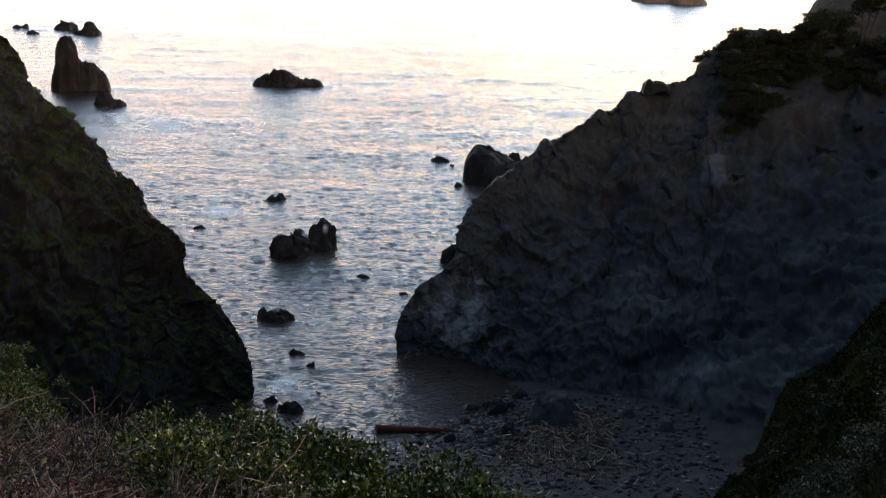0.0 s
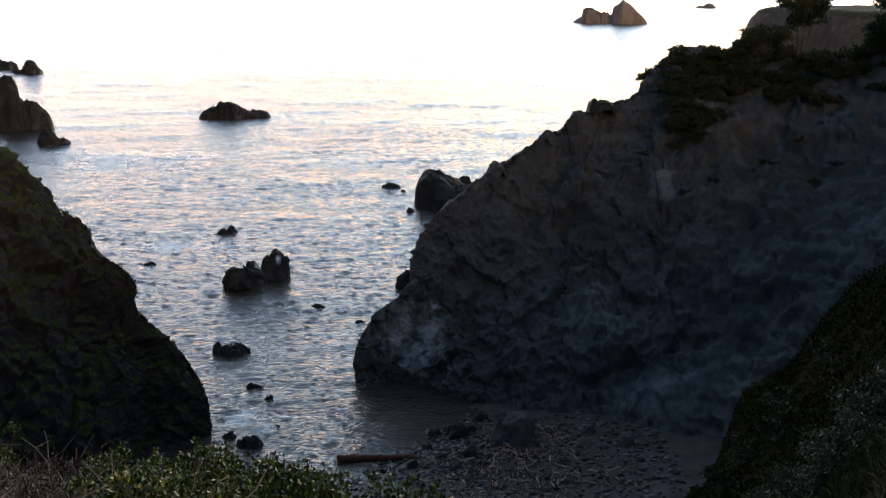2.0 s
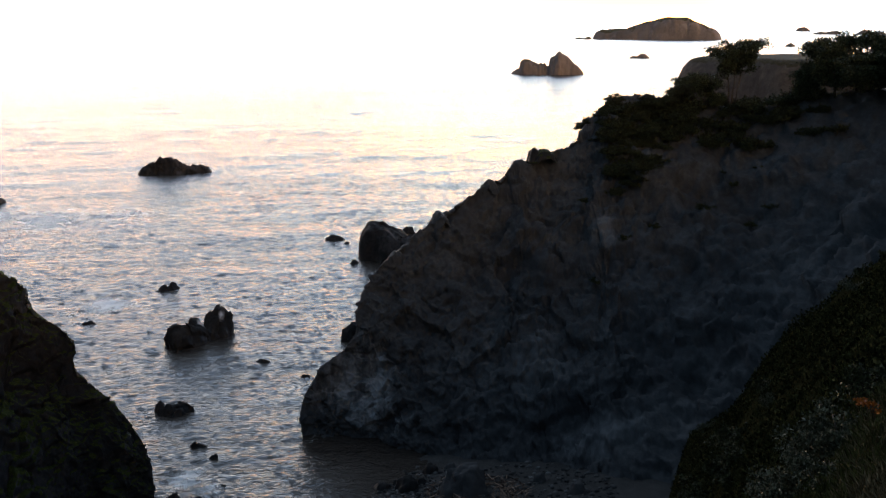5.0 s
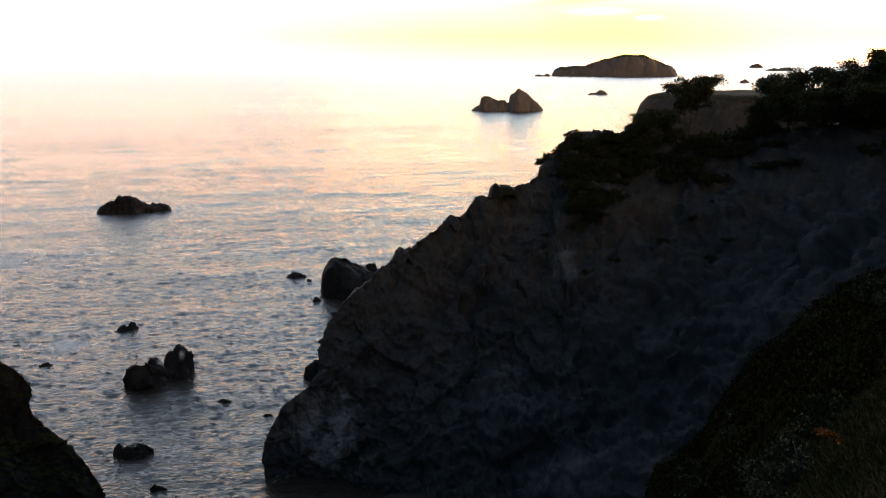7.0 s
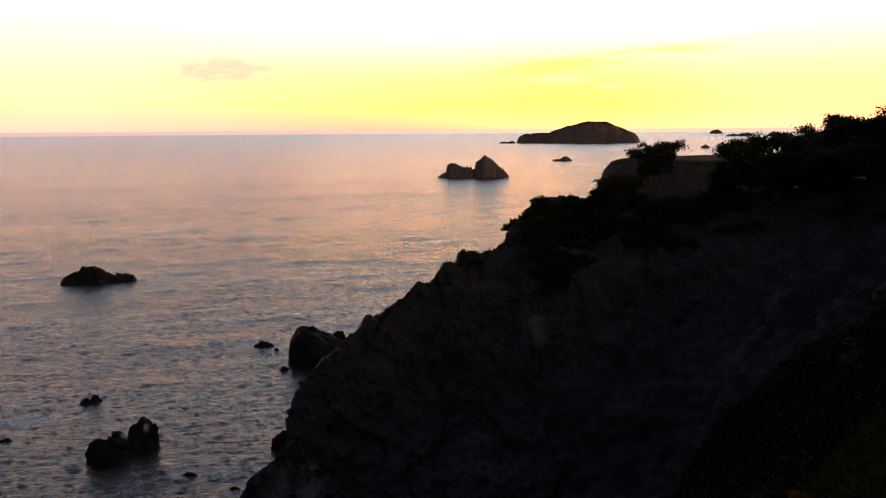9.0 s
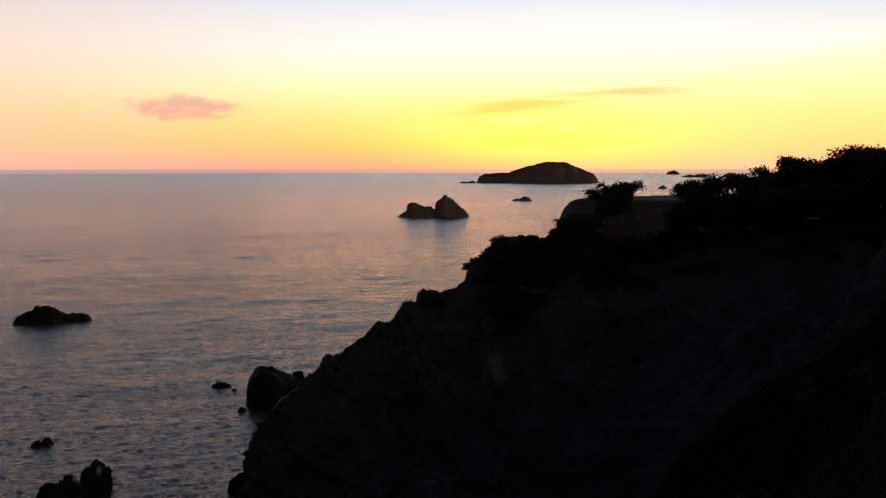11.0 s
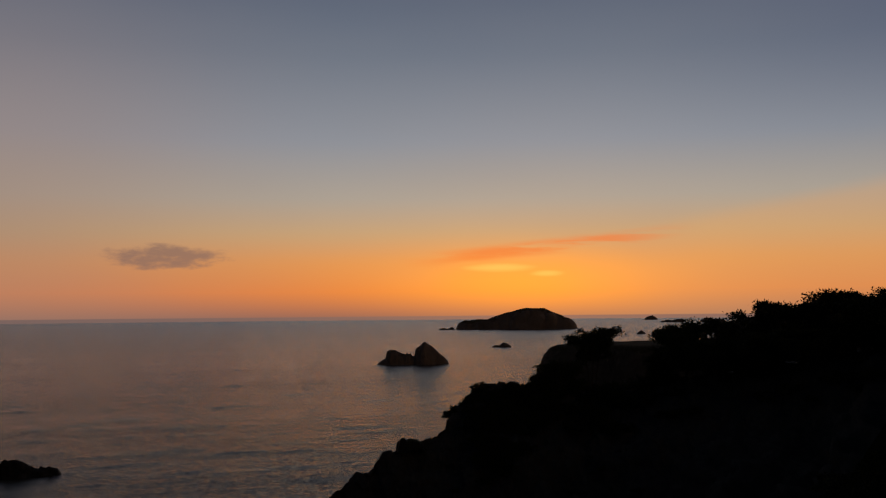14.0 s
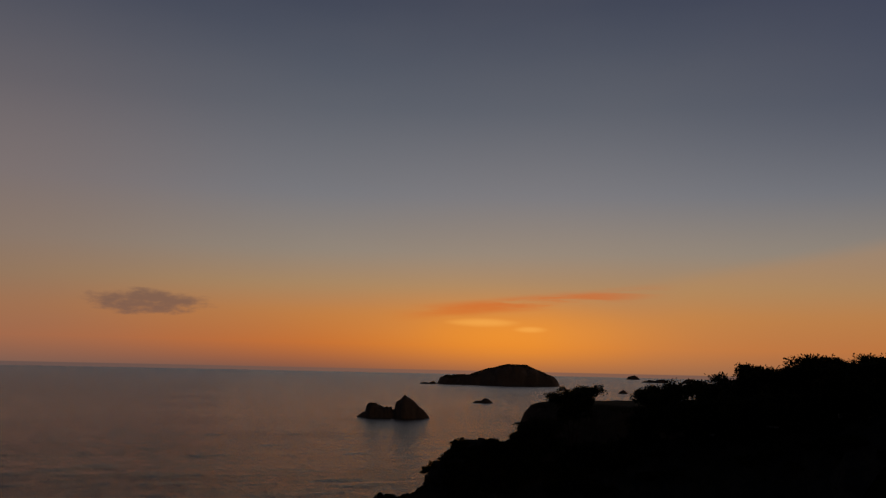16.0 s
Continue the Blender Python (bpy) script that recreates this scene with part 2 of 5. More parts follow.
MAT["bark"] = plain_mat("grey_bark", (0.03, 0.025, 0.02), (0.09, 0.075, 0.06), 8.0, 0.9, 0.02)
MAT["twig"] = leaf_mat("dead_twigs", (0.045, 0.031, 0.026), (0.19, 0.135, 0.11), 0.8)
MAT["leaf"] = leaf_mat("coyote_brush_leaf", (0.024, 0.036, 0.003), (0.125, 0.145, 0.022), 0.42, 0.25)
MAT["dry_leaf"] = leaf_mat("withered_leaf", (0.035, 0.026, 0.018), (0.14, 0.108, 0.075), 0.6, 0.15)
MAT["leaf_red"] = leaf_mat("red_tinged_leaf", (0.07, 0.026, 0.018), (0.15, 0.055, 0.035), 0.5)
MAT["leaf_grey"] = leaf_mat("grey_green_leaf", (0.04, 0.045, 0.028), (0.095, 0.10, 0.066), 0.6, 0.1)
MAT["leaf_dark"] = leaf_mat("dark_scrub_leaf", (0.024, 0.028, 0.014), (0.058, 0.064, 0.030), 0.6)
MAT["needle"] = leaf_mat("pine_needle", (0.028, 0.036, 0.017), (0.07, 0.078, 0.038), 0.6)
MAT["grass"] = leaf_mat("dry_grass_blade", (0.06, 0.05, 0.028), (0.15, 0.125, 0.075), 0.9, 0.0)
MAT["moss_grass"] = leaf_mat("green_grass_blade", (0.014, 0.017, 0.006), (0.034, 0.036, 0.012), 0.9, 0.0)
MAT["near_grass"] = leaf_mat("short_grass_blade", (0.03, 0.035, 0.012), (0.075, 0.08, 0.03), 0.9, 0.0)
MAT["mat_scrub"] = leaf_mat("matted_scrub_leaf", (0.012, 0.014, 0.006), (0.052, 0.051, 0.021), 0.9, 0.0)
MAT["poppy"] = leaf_mat("orange_petal", (0.25, 0.08, 0.015), (0.42, 0.14, 0.02), 0.6)


def water_mat():
    m, t, b = material("sea_water")
    v = place(t)
    w0 = grain(t, stretch(t, v, 0.018, 0.085, 0.1, 4), 1.0, 3, 0.55, 0.5)
    w1 = grain(t, stretch(t, v, 0.07, 0.26, 0.2, 6), 1.0, 5, 0.6, 0.5)
    w2 = grain(t, stretch(t, v, 0.62, 1.05, 1.0, -14), 1.0, 4, 0.6, 0.9)
    w3 = grain(t, stretch(t, v, 2.4, 3.4, 2.0, 18), 1.0, 3, 0.55, 0.4)
    swells = calc(t, "SUBTRACT", 1.0, calc(t, "ABSOLUTE", calc(t, "SUBTRACT", calc(t, "MULTIPLY", w1, 4.0), 2.0)))
    crests = calc(t, "SUBTRACT", 1.0, calc(t, "ABSOLUTE", calc(t, "SUBTRACT", calc(t, "MULTIPLY", w2, 4.0), 2.0)))
    h = calc(t, "ADD", calc(t, "ADD", calc(t, "MULTIPLY", swells, 0.07), calc(t, "MULTIPLY", w0, 0.5)), calc(t, "ADD", calc(t, "MULTIPLY", crests, 0.07), calc(t, "MULTIPLY", w3, 0.08)))
    a = t.nodes.new("ShaderNodeAttribute")
    a.attribute_name = "foam"
    lace = calc(t, "ADD", calc(t, "MULTIPLY", grain(t, v, 1.1, 6, 0.75, 1.5), 1.0), calc(t, "MULTIPLY", grain(t, v, 0.12, 3, 0.5, 0.5), 0.5))
    fm = step(t, calc(t, "ADD", a.outputs["Fac"], calc(t, "SUBTRACT", lace, 0.77)), 0.42, 0.75)
    t.links.new(blend(t, fm, (0.027, 0.022, 0.019, 1), (0.72, 0.74, 0.75, 1)), b.inputs["Base Color"])
    far = t.nodes.new("ShaderNodeVectorMath")
    far.operation = "LENGTH"
    t.links.new(v, far.inputs[0])
    # open water is roughened by wind ripples, the cove is smoother
    chop = calc(t, "ADD", 0.10, calc(t, "MULTIPLY", step(t, far.outputs["Value"], 90.0, 1500.0), 0.06))
    t.links.new(calc(t, "ADD", chop, calc(t, "MULTIPLY", fm, 0.4)), b.inputs["Roughness"])
    b.inputs["IOR"].default_value = 1.33
    # outside the cove the wind drives steeper wave faces towards the shore, in uneven lanes
    lanes = grain(t, stretch(t, v, 0.004, 0.02, 0.02, 10), 1.0, 4, 0.6, 0.6)
    steep = calc(t, "MULTIPLY", calc(t, "MULTIPLY", step(t, far.outputs["Value"], 20.0, 230.0), 0.11), calc(t, "ADD", 0.4, calc(t, "MULTIPLY", lanes, 1.2)))
    face = t.nodes.new("ShaderNodeCombineXYZ")
    t.links.new(calc(t, "MULTIPLY", steep, -0.2), face.inputs[0])
    t.links.new(calc(t, "MULTIPLY", steep, -0.97), face.inputs[1])
    face.inputs[2].default_value = 1.0
    unit = t.nodes.new("ShaderNodeVectorMath")
    unit.operation = "NORMALIZE"
    t.links.new(face.outputs[0], unit.inputs[0])
    ripple = t.nodes.new("ShaderNodeBump")
    ripple.inputs["Strength"].default_value, ripple.inputs["Distance"].default_value = 1.0, 1.0
    t.links.new(h, ripple.inputs["Height"])
    t.links.new(unit.outputs[0], ripple.inputs["Normal"])
    t.links.new(ripple.outputs[0], b.inputs["Normal"])
    return m


MAT["water"] = water_mat()


# ---- shape tools ----
def vnoise(p, seed=0):
    """Smooth lattice noise in -1..1 for an (n, 3) array."""
    i = np.floor(p).astype(np.int64)
    f = p - i
    f = f * f * f * (f * (f * 6 - 15) + 10)
    out = np.zeros(len(p))
    for cx_ in (0, 1):
        for cy_ in (0, 1):
            for cz_ in (0, 1):
                h = (i[:, 0] + cx_) * 374761393 + (i[:, 1] + cy_) * 668265263 + (i[:, 2] + cz_) * 2147483647 + seed * 144269504
                h = (h ^ (h >> 13)) * 1274126177
                h = (h ^ (h >> 16)) & 0xFFFF
                w = (f[:, 0] if cx_ else 1 - f[:, 0]) * (f[:, 1] if cy_ else 1 - f[:, 1]) * (f[:, 2] if cz_ else 1 - f[:, 2])
                out += w * (h / 32767.5 - 1)
    return out


def fbm(p, scale, octaves=4, seed=0, gain=0.5, ridged=False):
    p = np.asarray(p, float) * scale
    total, amp = np.zeros(len(p)), 1.0
    for k in range(octaves):
        n = vnoise(p, seed + k)
        total += amp * ((1 - 2 * np.abs(n)) if ridged else n)
        p, amp = p * 2.03 + 11.7, amp * gain
    return total


def facets(p, scale, seed=0, tilt=0.6):
    """Broken, flat-sided relief: every cell of an uneven lattice is a plane of its own."""
    p = np.asarray(p, float) * scale
    i = np.floor(p).astype(np.int64)
    best, out = np.full(len(p), 1e9), np.zeros(len(p))

    def dice(c, k):
        h = c[:, 0] * 374761393 + c[:, 1] * 668265263 + c[:, 2] * 2147483647 + (seed * 31 + k) * 144269504
        h = (h ^ (h >> 13)) * 1274126177
        return ((h ^ (h >> 16)) & 0xFFFF) / 32767.5 - 1
    for o in range(27):
        c = i + (o % 3 - 1, o // 3 % 3 - 1, o // 9 - 1)
        g = p - (c + 0.5 + 0.42 * np.stack([dice(c, k) for k in range(3)], 1))
        d = (g * g).sum(1)
        v = dice(c, 3) + 2 * tilt * (g * np.stack([dice(c, k) for k in (4, 5, 6)], 1)).sum(1)
        out, best = np.where(d < best, v, out), np.minimum(d, best)
    return out


def mesh_ob(name, verts, faces, mat, parent=None, smooth=True, label=""):
    me = bpy.data.meshes.new(name)
    me.from_pydata(np.asarray(verts, float).tolist(), [], np.asarray(faces).tolist() if not isinstance(faces, list) else faces)
    me.materials.append(mat)
    if smooth:
        me.polygons.foreach_set("use_smooth", [True] * len(me.polygons))
    me.update()
    ob = new(name, me)
    if parent:
        ob.parent = parent
    return tagged(ob, label)


def part(name, bm, mat, parent, label=""):
    me = bpy.data.meshes.new(name)
    bm.to_mesh(me)
    bm.free()
    me.materials.append(mat)
    ob = new(name, me)
    ob.parent = parent
    return tagged(ob, label)


def grid_faces(nu, nv):
    i = np.arange(nu * nv).reshape(nu, nv)
    return np.stack([i[:-1, :-1], i[1:, :-1], i[1:, 1:], i[:-1, 1:]], -1).reshape(-1, 4)


def grid_normals(g):
    du, dv = np.gradient(g, axis=0), np.gradient(g, axis=1)
    n = np.cross(du, dv)
    return n / (np.linalg.norm(n, axis=2, keepdims=True) + 1e-9)


def smooth_line(pts, n):
    """Catmull-Rom curve through the points."""
    p = np.asarray(pts, float)
    p = np.vstack([2 * p[0] - p[1], p, 2 * p[-1] - p[-2]])
    t = np.linspace(0, len(p) - 3 - 1e-6, n)
    i = t.astype(int)
    f = (t - i)[:, None]
    a, b, c, d = p[i], p[i + 1], p[i + 2], p[i + 3]
    return 0.5 * (2 * b + (c - a) * f + (2 * a - 5 * b + 4 * c - d) * f ** 2 + (3 * b - a - 3 * c + d) * f ** 3)


def bearing(az, el, dist):
    """A place seen from the lookout: degrees to the left, degrees up, metres away on the level."""
    a = radians(az)
    return (-math.sin(a) * dist, math.cos(a) * dist, EYE[2] + dist * math.tan(radians(el)))


# ---- sea ----
FOAM = []       # x, y, spread, amount


def build_water():
    r = np.concatenate([[0.5, 20, 38, 50], np.geomspace(56, 260, 640), np.geomspace(261.6, 1000, 300)[1:], np.geomspace(1006, 4900, 130)])
    th = np.concatenate([np.linspace(-180, -34, 24)[:-1], np.linspace(-34, 27, 440)[:-1], np.linspace(27, 34, 10)[:-1], np.linspace(34, 180, 24)])
    R, T = np.meshgrid(r, np.radians(th), indexing="ij")
    p = np.stack([(-np.sin(T) * R).ravel(), (np.cos(T) * R).ravel(), np.zeros(R.size)], 1)
    d = R.ravel()
    turned = np.stack([p[:, 0] * 0.97 + p[:, 1] * 0.24, p[:, 1] * 0.97 - p[:, 0] * 0.24, p[:, 2]], 1)
    # wind chop in the cove, longer waves outside, a slow swell under all of it
    chop = 0.075 * fbm(turned * (0.62, 1.0, 1) + 0.45 * vnoise(p * 0.35, 77)[:, None], 1.0, 4, 9, 0.6, True) + 0.03 * fbm(p, 1.1, 2, 29)
    waves = 0.12 * fbm(turned * (0.40, 1.0, 1), 0.17, 3, 19, 0.55)
    swell = 0.07 * np.sin(p[:, 1] * 0.20 + p[:, 0] * 0.04 + 2.2 * fbm(p, 0.015, 2, 5))
    p[:, 2] = chop * np.clip(1.6 - d / 220, 0, 1) + waves * np.clip(1.3 - d / 700, 0.0, 1) * np.clip((d - 40) / 120, 0.35, 1.6) + swell * np.clip(1.5 - d / 900, 0, 1) - 0.05
    foam = np.zeros(len(p))
    for fx, fy, s, k in FOAM:
        foam = np.maximum(foam, k * np.exp(-((p[:, 0] - fx) ** 2 + ((p[:, 1] - fy) * 0.75) ** 2) / s ** 2))
    ob = mesh_ob("water", p, grid_faces(len(r), len(th)), MAT["water"])
    ob.data.attributes.new("foam", "FLOAT", "POINT").data.foreach_set("value", foam)
    tagged(ob, "rippled grey sea water reflecting the sunset", "sea", kind="structure")


# ---- land ----
KNOTS = [0, 1.5, 3.5, 6, 9, 12, 18, 26, 36, 48, 60, 75, 95]
# ground heights outward from the lookout, by degrees to the left
SLOPES = {
    180: [33.4, 33.5, 33.7, 34, 34.4, 34.8, 35.5, 36.5, 38, 39, 40, 41, 42],
    90: [33.4, 33.4, 33.4, 33.4, 33.4, 33.3, 33.2, 33, 33, 33, 33, 33, 33],
    60: [33.4, 33.4, 33.3, 33.2, 33, 32.9, 32.8, 32.6, 32.5, 32.3, 32, 31, 30],
    44: [33.4, 33.4, 33.2, 32.9, 32.4, 31.6, 28.5, 22, 14, 8, 8, 8, 8],
    33: [33.4, 33.3, 32.8, 32.2, 31.6, 31.0, 25, 13, 5, 2, 0, -3, -5],
    26: [33.4, 33.3, 32.6, 31.7, 30.7, 29.75, 21, 11, 4, 1.5, -1, -4, -6],
    19: [33.4, 33.2, 32.5, 31.65, 29.0, 25.5, 18, 10, 4, 1.5, -1, -4, -6],
    8: [33.4, 33.2, 32.4, 31.35, 28.2, 24.5, 17, 9.5, 4, 1.5, -1, -4, -6],
    2.5: [33.4, 33.2, 32.25, 31.1, 27.9, 24.2, 17, 9.5, 4, 1.5, -1, -4, -6],
    -3: [33.4, 33.2, 32.2, 31.1, 27.6, 24, 17, 9.5, 4, 1.5, -1, -4, -6],
    -10: [33.4, 33.2, 32.0, 30.2, 27, 24, 17, 9.5, 4, 0.5, -2, -4, -6],
    -15.5: [33.4, 33.2, 32.0, 30.0, 27.2, 24.8, 19.5, 12.5, 6, 1.5, -1.5, -3, -5],
    -19: [33.4, 33.2, 32.2, 30.4, 27.8, 26.0, 22.0, 17.6, 13.6, 8.4, 0.5, -3, -5],
    -21.5: [33.4, 33.3, 32.4, 31.0, 29.2, 27.8, 25.0, 22.2, 19.4, 9, 1.5, -1, -2],
    -26.6: [33.4, 33.3, 32.7, 31.5, 30.2, 29.3, 28.1, 26.9, 21, 10, 5, 3, 2],
    -31.2: [33.4, 33.3, 33.0, 32.4, 31.6, 31.0, 30.2, 29.3, 21, 15, 13, 12, 10],
    -40: [33.4, 33.4, 33.3, 33.2, 33.0, 32.8, 32.3, 31.8, 30.5, 29, 29, 30, 30],
    -60: [33.4, 33.4, 33.4, 33.4, 33.4, 33.4, 33.4, 33.4, 33.4, 33.4, 33.4, 33.4, 33.4],
    -90: [33.4, 33.4, 33.4, 33.5, 33.6, 33.8, 34, 34.4, 35, 36, 36, 36, 36],
    -180: [33.4, 33.5, 33.7, 34, 34.4, 34.8, 35.5, 36.5, 38, 39, 40, 41, 42],
}
_az = np.array(sorted(SLOPES))
_tab = np.array([SLOPES[k] for k in sorted(SLOPES)], float)


def ground_z(x, y):
    x, y = np.atleast_1d(np.asarray(x, float)), np.atleast_1d(np.asarray(y, float))
    r, az = np.hypot(x, y), np.degrees(np.arctan2(-x, y))
    prof = np.stack([np.interp(az, _az, _tab[:, k]) for k in range(len(KNOTS))], 1)
    r = np.clip(r, 0, KNOTS[-1] - 1e-6)
    j = np.clip(np.searchsorted(KNOTS, r, side="right") - 1, 0, len(KNOTS) - 2)
    k0, k1 = np.array(KNOTS)[j], np.array(KNOTS)[j + 1]
    f = (r - k0) / (k1 - k0)
    z = prof[np.arange(len(r)), j] * (1 - f) + prof[np.arange(len(r)), j + 1] * f
    p = np.stack([x, y, z], 1)
    amp = np.clip((r - 2) / 30, 0, 1)
    calm = np.where((az < -14) & (r > 18), 0.45, 1.0)
    return z + amp * calm * (0.8 * fbm(p, 0.16, 4, 3) + 0.25 * fbm(p, 0.9, 3, 8)) + 0.06 * np.clip(r - 1, 0, 1) * fbm(p, 2.0, 2, 4)


def build_ground():
    r = np.concatenate([np.linspace(0.05, 12, 80), np.geomspace(12.3, 95, 150)])
    th = np.concatenate([np.linspace(-180, -48, 60)[:-1], np.linspace(-48, 48, 330), np.linspace(48, 180, 60)[1:]])
    R, T = np.meshgrid(r, np.radians(th), indexing="ij")
    x, y = -np.sin(T) * R + 0.21, np.cos(T) * R - 0.33
    z = ground_z(x.ravel(), y.ravel())
    g = np.stack([x.ravel(), y.ravel(), z], 1)
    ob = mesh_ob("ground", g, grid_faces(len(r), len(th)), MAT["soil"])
    tagged(ob, "brown scrubby soil of a steep coastal bluff", "ground", kind="structure")
    # hinterland behind the lookout, falling to nothing in front
    r2 = np.array([90, 140, 260, 500])
    th2 = np.radians(np.concatenate([np.linspace(62, 180, 30), np.linspace(-180, -62, 30)]) % 360)
    R, T = np.meshgrid(r2, th2, indexing="ij")
    p = np.stack([-np.sin(T) * R, np.cos(T) * R, 30 + 0.05 * R], -1).reshape(-1, 3)
    p[:, 2] += 4 * fbm(p, 0.02, 3, 2)
    tagged(mesh_ob("hinterland", p, grid_faces(4, 60), MAT["far_bluff"]), "dry grassy hills inland of the bluff", "hill", kind="structure")


def loft(name, near, crest, back, mat, label, nu=620, nf=180, nt=18, nb=40, seed=0, rough=1.0, belly=0.0, drop=1.0):
    """A cliffed headland: its foot on the cove side, its crest, and its foot on the sea side."""
    a, c, d = smooth_line(near, nu) - (0, 0, 1.3), smooth_line(crest, nu) - (0, 0, 0.3), smooth_line(back, nu)
    e = c + (d - c) * (0.28, 0.28, 0.0) - (0, 0, drop)
    rows = []
    for k in range(nf):
        s = k / nf
        q = a + (c - a) * s
        q[:, 2] = a[:, 2] + (c[:, 2] - a[:, 2]) * (s + belly * math.sin(math.pi * s))
        rows.append(q)
    for k in range(nt):
        rows.append(c + (e - c) * (k / nt))
    for k in range(nb + 1):
        s = k / nb
        q = e + (d - e) * s
        q[:, 2] = e[:, 2] + (d[:, 2] - e[:, 2]) * s ** 1.3
        rows.append(q)
    g = np.stack(rows, 1)
    n = grid_normals(g)
    n *= np.sign(n[:, :, 2:3].mean() + 1e-9)
    p, shape = g.reshape(-1, 3), g.shape
    tall = np.clip((c[:, 2] - a[:, 2]) / 12, 0.12, 1)[:, None]
    v = np.arange(shape[1]) / nf
    near_crest = np.clip(np.abs(v - 1.0) * 3.5, 0.22, 1)[None, :]
    near_foot = np.clip(v * 6, 0.4, 1)[None, :]
    amp = (tall * near_crest * near_foot).reshape(-1)
    tilt = np.array([[0.8, 0.1, 0.5], [-0.2, 0.95, 0.2], [-0.5, -0.2, 0.55]])
    gully = fbm(p * (1, 1, 0.25), 0.14, 3, seed + 1, ridged=True) * 1.25
    warped = p + 0.5 * np.stack([fbm(p, 0.5, 2, seed + 60 + k) for k in range(3)], 1)
    crag = 0.55 * facets(warped * (1, 1, 0.6), 0.22, seed + 2) + 0.28 * facets(warped @ tilt, 0.6, seed + 12) + 0.16 * fbm(p @ tilt, 0.6, 4, seed + 2, 0.55, ridged=True)
    lumps = fbm(p, 0.12, 2, seed + 5) * 1.2
    chip = fbm(p, 1.6, 4, seed + 3, 0.6) * 0.16
    # broken blocks and ledges, as strong at the skyline as on the face
    blocks = 0.27 * facets(warped @ tilt * (0.8, 0.8, 1.2), 0.75, seed + 31) + 0.10 * facets(warped * (1, 1, 1.3), 1.5, seed + 32)
    move = rough * (blocks * np.clip(amp * 4, 0.35, 1) - 0.1 + amp * (0.85 * gully + lumps + crag - 1.5) + chip * np.clip(amp * 3, 0.5, 1) + 0.22 * crag * (1 - amp))
    p = p + n.reshape(-1, 3) * move[:, None]
    ob = mesh_ob(name, p, grid_faces(shape[0], shape[1])[:, ::-1], mat)
    return tagged(ob, label, "headland", kind="structure")


def build_headlands():
    crest = [bearing(*q) for q in (
        (2.75, -23.4, 79), (2.64, -21.9, 79.8), (1.63, -20.1, 81), (-0.5, -18.3, 82.5), (-1.01, -16.35, 84), (-1.94, -14.31, 86),
        (-3.94, -12.35, 88), (-6.65, -10.36, 90), (-9.66, -8.51, 93), (-11.13, -7.5, 94.5), (-13.42, -6.65, 97), (-14.83, -5.2, 99),
        (-16.06, -4.1, 100), (-18.6, -4.05, 101), (-23.2, -4.4, 102), (-28.0, -3.5, 100), (-34.0, -2.4, 95), (-42.0, -1.2, 85))]
    near = [(-3.4, 78, -0.6), (-2.6, 77.5, -0.6), (-0.6, 76.8, -0.6), (1.8, 76.1, -0.6), (3.8, 75.3, -0.5), (5.4, 74, -0.4), (6.8, 72.6, -0.3),
            (8.7, 72, 0), (10.6, 71.6, 0.3), (13, 70, 0.5), (15, 69, 0.8), (16.8, 68, 1), (18, 67, 1.2), (20, 65.6, 1.5), (24, 61, 2),
            (29, 55, 4), (35, 46, 9), (42, 40, 16)]
    back = [(-3.6, 80.5, -1.5), (-3.2, 82, -1.5), (-2, 84, -1.5), (0, 87, -1.5), (2, 90, -1.5), (5, 95, -1.5), (10, 102, -1.5), (16, 108, -1.5),
            (22, 114, -1.5), (26, 118, -1.5), (31, 122, -1.5), (36, 125, -1.5), (40, 127, -1.5), (46, 130, -1.5), (58, 134, 4), (72, 134, 10), (90, 124, 16), (100, 104, 20)]
    loft("headland_right", near, crest, back, MAT["cliff"], "dark grey fractured rock headland with a steep cliff face above the cove", seed=20, drop=3.0)
    crest = [bearing(*q) for q in (
        (11.72, -26.28, 70.5), (11.9, -24.6, 71.2), (12.3, -23.0, 72), (13.32, -21.54, 73), (15.05, -19.04, 74), (15.64, -16.9, 75), (17.45, -15.35, 76),
        (18.03, -13.9, 77), (19.5, -12.75, 78), (19.75, -11.9, 78.4), (21.28, -10.13, 79), (23.02, -8.43, 80), (23.84, -6.49, 81), (24.6, -5.1, 82),
        (28, -3.6, 82), (34, -2.6, 80), (48, -2.2, 72))]
    near = [(-14.2, 68.6, -0.6), (-14.8, 68, -0.6), (-15.6, 67.4, -0.6), (-16.6, 66.4, -0.5), (-18, 65, -0.5), (-19.4, 63.6, -0.4), (-21, 62, -0.2), (-22.6, 60.2, 0),
            (-24, 58.4, 0.2), (-25.4, 56.6, 0.3), (-27, 54.6, 0.5), (-28.6, 52.5, 0.8), (-30, 50, 1), (-31.5, 47, 2), (-34, 42, 4), (-40, 36, 10), (-52, 34, 20)]
    back = [(-15, 71.5, -1.5), (-16, 73, -1.5), (-17.5, 75.5, -1.5), (-20, 78.5, -1.5), (-23, 81, -1.5), (-25.5, 84, -1.5), (-28, 87, -1.5), (-31, 89.5, -1.5),
            (-34, 92, -1.5), (-36, 93.5, -1.5), (-39, 95, -1.5), (-42.5, 97, -1.5), (-45, 98.5, -1.5), (-48, 100, -1.5), (-56, 103, -1.5), (-68, 104, 4), (-86, 92, 12)]
    loft("headland_left", near, crest, back, MAT["left_cliff"], "steep dark headland with moss and grass over rock", seed=50, rough=0.85, belly=0.10, drop=1.6)


